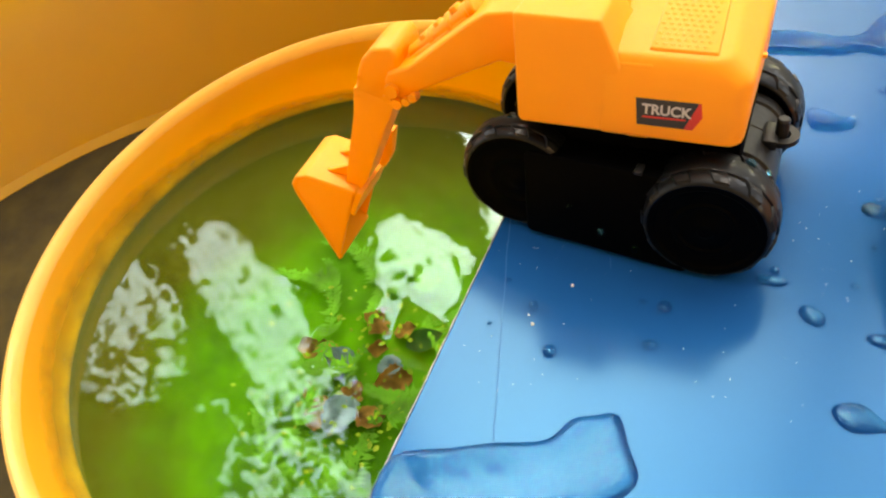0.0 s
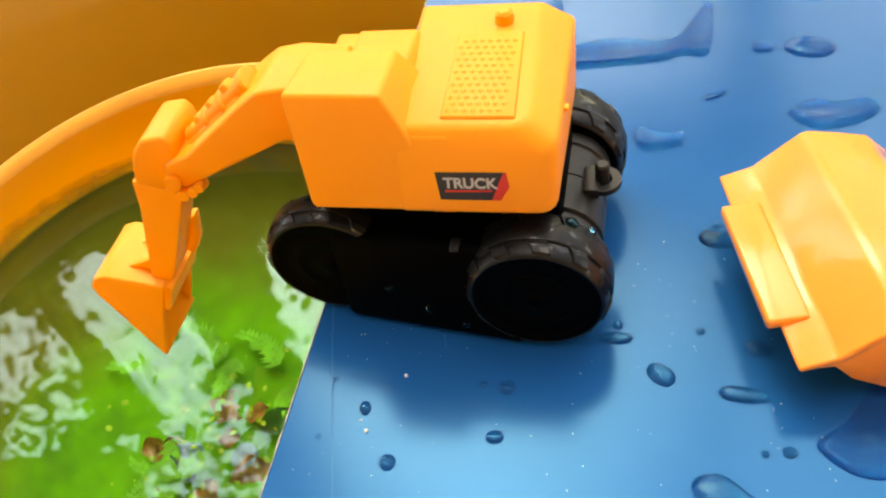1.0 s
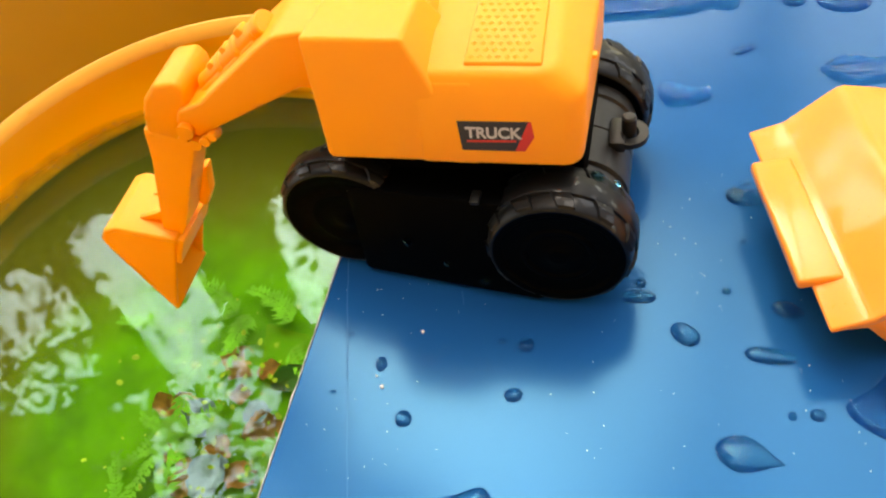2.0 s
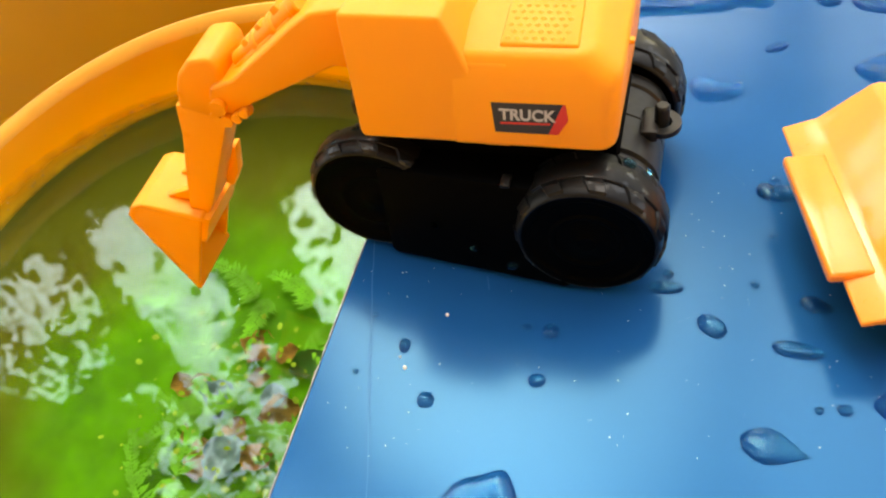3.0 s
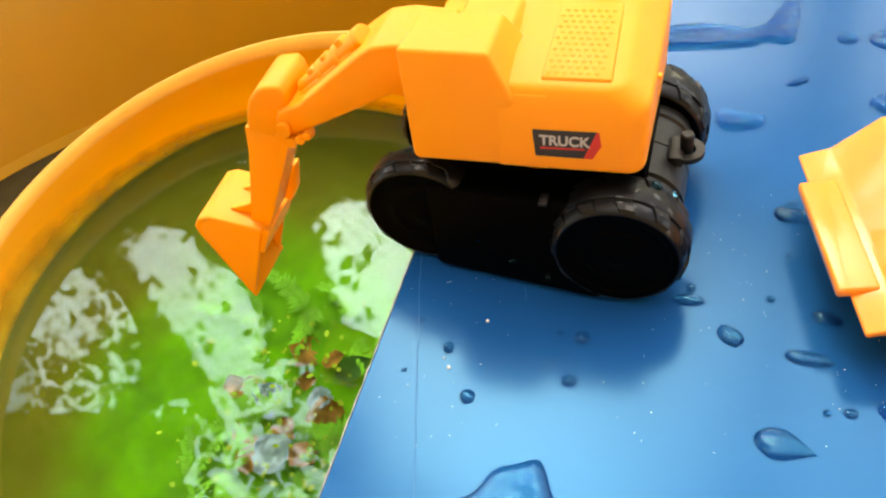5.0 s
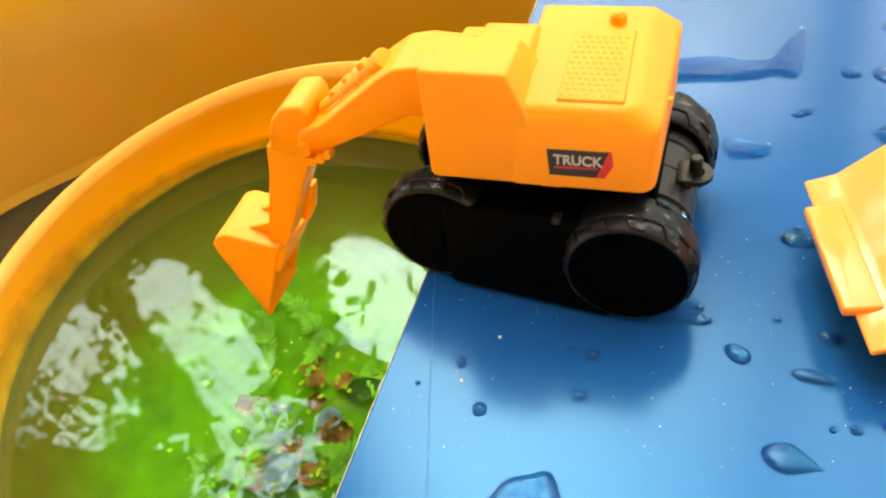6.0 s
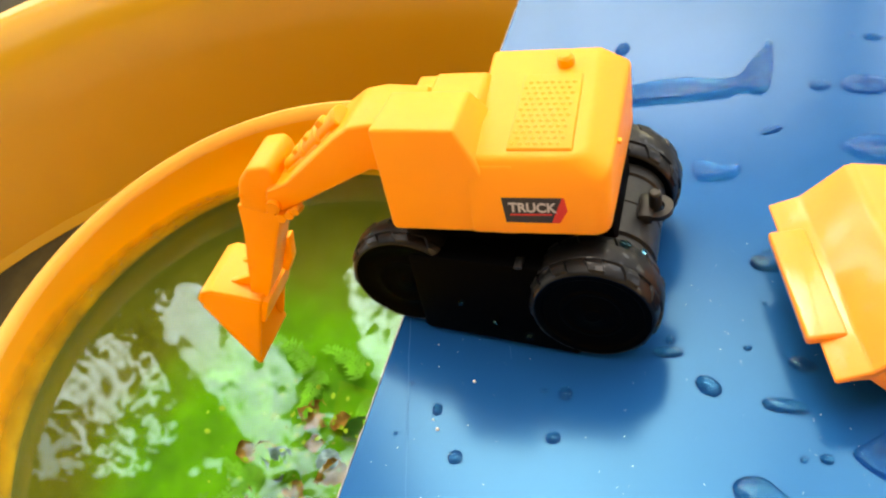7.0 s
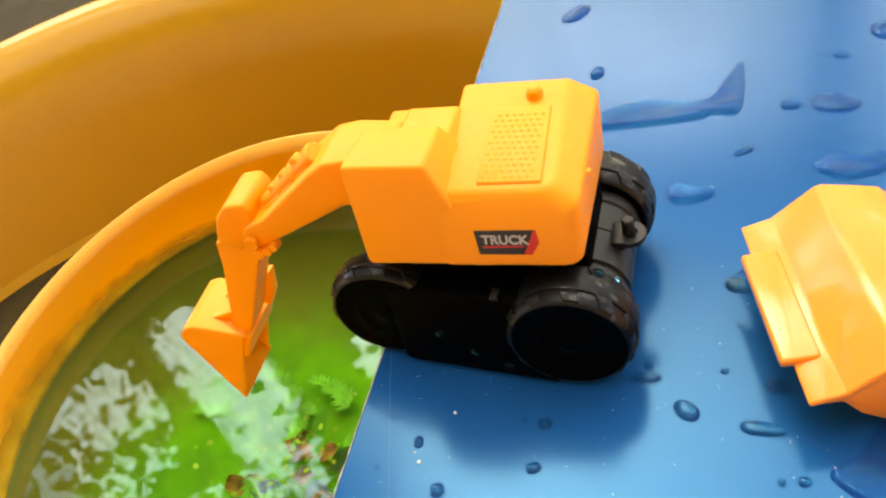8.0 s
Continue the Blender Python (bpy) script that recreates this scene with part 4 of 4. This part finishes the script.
def overhanging_tree():
    rnd = random.Random(5)
    r = root("overhanging_tree", Matrix.Translation((-2.6, 2.2, -0.232)), "leafy tree leaning over the pot", "tree")
    base = Vector((-2.6, 2.2, -0.232))
    bm = bmesh.new()
    count = 0
    while count < 27000:
        u, v = rnd.uniform(-1.3, -0.12), rnd.uniform(0.2, 1.02)
        if math.hypot(u + 0.16, v - 0.96) < 0.2 or (u > -0.28 and v > 0.68):
            continue
        h = rnd.uniform(1.9, 2.4)
        p = over(u, v, h)
        size = rnd.uniform(0.03, 0.085)
        d = Vector((rnd.gauss(0, 1), rnd.gauss(0, 1), rnd.gauss(0, 0.6))).normalized() * size
        fray = (0.013 * noise.noise((u * 45, v * 45, 0.0)), 0.013 * noise.noise((u * 45, v * 45, 9.0)))
        line = [(u + fray[0] + k * d.x / h, v + fray[1] + k * d.y / h) for k in (0, 0.25, 0.5, 0.75, 1)]
        if any(inside(q, g) for q in line for g in (GAP_A, GAP_B, GAP_C, GAP_H)):
            if rnd.random() > (0.02 if not inside((u, v), GAP_A) or v > 0.49 else 0.12):
                continue
        elif (v < 0.3 or any(inside(line[2], g) for g in (GAP_D, GAP_E, GAP_F, GAP_G))) and rnd.random() > 0.085:
            continue
        leaf_quad(bm, p - base, d, size, rnd)
        count += 1
    part("crown", bm, DARKLEAF, r, smooth=False)

    def limb(points, r0, r1):
        bm = bmesh.new()
        rings = []
        for i, p in enumerate(points):
            q = (points[min(i + 1, len(points) - 1)] - points[max(i - 1, 0)]).to_track_quat("Z", "Y").to_matrix()
            rad = r0 + (r1 - r0) * i / (len(points) - 1)
            rings.append([bm.verts.new(p + q @ Vector((rad * math.cos(a), rad * math.sin(a), 0)) - base) for a in [math.tau * k / 10 for k in range(10)]])
        for a, b in zip(rings, rings[1:]):
            for k in range(10):
                bm.faces.new((a[k], a[(k + 1) % 10], b[(k + 1) % 10], b[k]))
        return bm
    fork = over(-0.9, 0.72, 2.3)
    part("trunk", limb([base, base + Vector((0.1, 0.0, 1.0)), base + Vector((0.35, -0.25, 1.9)), fork], 0.14, 0.08), BARK, r)
    part("limb", limb([fork, over(-0.826, 0.617, 2.29), over(-0.752, 0.541, 2.28), over(-0.66, 0.43, 2.26), over(-0.55, 0.33, 2.24)], 0.055, 0.03), BARK, r)
    part("limb", limb([fork, over(-0.64, 0.72, 2.3), over(-0.5, 0.63, 2.28), over(-0.44, 0.5, 2.26)], 0.06, 0.03), BARK, r)
    return r


overhanging_tree()


def garden_hedge():
    """A tall hedge in the garden, mirrored in the wet sheet; its sunlit look is leaf colour."""
    rnd = random.Random(21)
    bm = bmesh.new()
    for k in range(2600):
        # low left run is added to tone down the mirrored sky
        x = 1.55 + 3.4 * rnd.random() if k < 750 else rnd.uniform(-4.5, 1.5)
        top = (3.6 if k < 750 else 2.0) + 0.7 * noise.noise((x * 1.3, 2.0, 0.0))
        p = Vector((x, 5.6 + 1.3 * rnd.random(), -0.2 + (top + 0.2) * rnd.random() ** 0.8))
        size = rnd.uniform(0.12, 0.24)
        d = Vector((rnd.gauss(0, 1), rnd.gauss(0, 1), rnd.gauss(0, 0.7))).normalized() * size
        leaf_quad(bm, p, d, size * 1.6, rnd, 1.2)
    for x in (1.9, 3.4, 4.9):
        bm2 = lathe([(0.07, -0.232), (0.05, 1.2), (0.02, 3.0)], 8, m=Matrix.Translation((x, 6.2, 0)))
        bm = join(bm, bm2)
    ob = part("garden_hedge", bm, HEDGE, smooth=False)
    return tagged(ob, "tall green garden hedge with leaves coloured as if sunlit", "hedge", kind="stuff")


garden_hedge()


def dimming_tree():
    """A tall slim tree with a low limb, added to dim the sky mirrored softly in the wet sheet."""
    rnd = random.Random(14)
    at = Vector((1.42, 5.1, -0.232))
    r = root("dimming_tree", Matrix.Translation(at), "unseen slim tree with one low leafy limb, added to dim reflections", "tree")
    part("trunk", lathe([(0.15, 0), (0.12, 1.5), (0.11, 4.0), (0.08, 8.5), (0, 8.7)], 12), BARK, r)
    limb = bmesh.new()
    rings = []
    for i in range(10):
        u = i / 9
        c, rad = Vector((-0.02 - 3.1 * u, -0.1 * u, 2.9 + 0.7 * u - 0.35 * u * u)), 0.06 * (1 - 0.8 * u)
        rings.append([limb.verts.new(c + rad * Vector((0, math.cos(a), math.sin(a)))) for a in [math.tau * k / 8 for k in range(8)]])
    for a, b in zip(rings, rings[1:]):
        for k in range(8):
            limb.faces.new((a[k], a[(k + 1) % 8], b[(k + 1) % 8], b[k]))
    part("limb", limb, BARK, r)
    bm = bmesh.new()
    for k in range(2500):
        if k < 2000:
            x = rnd.uniform(-3.3, 0.5)
            p = Vector((x, rnd.gauss(0, 0.3), 3.2 + 0.1 * x + rnd.gauss(0, 0.3 + 0.1 * noise.noise((x * 1.5, 0.0, 7.0)))))
        else:
            p = Vector((rnd.gauss(0, 0.45), rnd.gauss(0, 0.45), rnd.uniform(7.4, 9.4)))
        size = rnd.uniform(0.1, 0.2)
        d = Vector((rnd.gauss(0, 1), rnd.gauss(0, 1), rnd.gauss(-0.3, 0.7))).normalized() * size
        leaf_quad(bm, p, d, size * 1.5, rnd, 1.2)
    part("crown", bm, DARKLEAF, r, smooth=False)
    return r


dimming_tree()


def bird_net():
    """Two crossing sets of cords, knotted into diamonds."""
    bm = bmesh.new()
    h, gap = 2.6, 0.05
    o = over(-0.55, 0.56, h)
    half = 1.0
    n = int(half / gap)
    for i in range(-n, n + 1):
        for turn in (35, -40):
            m = Matrix.Translation(o) @ pose(0, 0, 0, 0, 0, turn) @ Matrix.Translation((0, i * gap, 0.01 if turn > 0 else 0))
            steps = 24
            rows = []
            for k in range(steps + 1):
                x = (2 * k / steps - 1) * half
                wob = 0.006 * noise.noise((x * 6, i * 0.9, turn))
                rows.append([bm.verts.new(m @ Vector((x, wob + dy, dz))) for dy, dz in ((-0.0017, 0), (0.0017, 0), (0, 0.0027))])
            for p, q in zip(rows, rows[1:]):
                for c in range(3):
                    bm.faces.new((p[c], p[(c + 1) % 3], q[(c + 1) % 3], q[c]))
    ob = part("bird_net", bm, CORD, smooth=False)
    return tagged(ob, "grey knotted bird net stretched overhead", "net", kind="stuff")


bird_net()


def waterline_specks():
    rnd = random.Random(8)
    bm = bmesh.new()
    for k in range(170):
        a = rnd.uniform(0, math.tau)
        up = abs(rnd.gauss(0, 0.0022)) + 0.0004
        rad = WATER_R + WALL_SLOPE * up - 0.0002
        s = rnd.uniform(0.0002, 0.0006)
        c = bmesh.ops.create_icosphere(bm, subdivisions=1, radius=s)
        bmesh.ops.translate(bm, verts=c["verts"], vec=(rad * math.cos(a), rad * math.sin(a), up))
    ob = part("waterline_specks", bm, SCUM)
    ob.matrix_world = WATER_AT
    return tagged(ob, "specks of dirt stuck along the waterline", "dirt", kind="stuff")


waterline_specks()
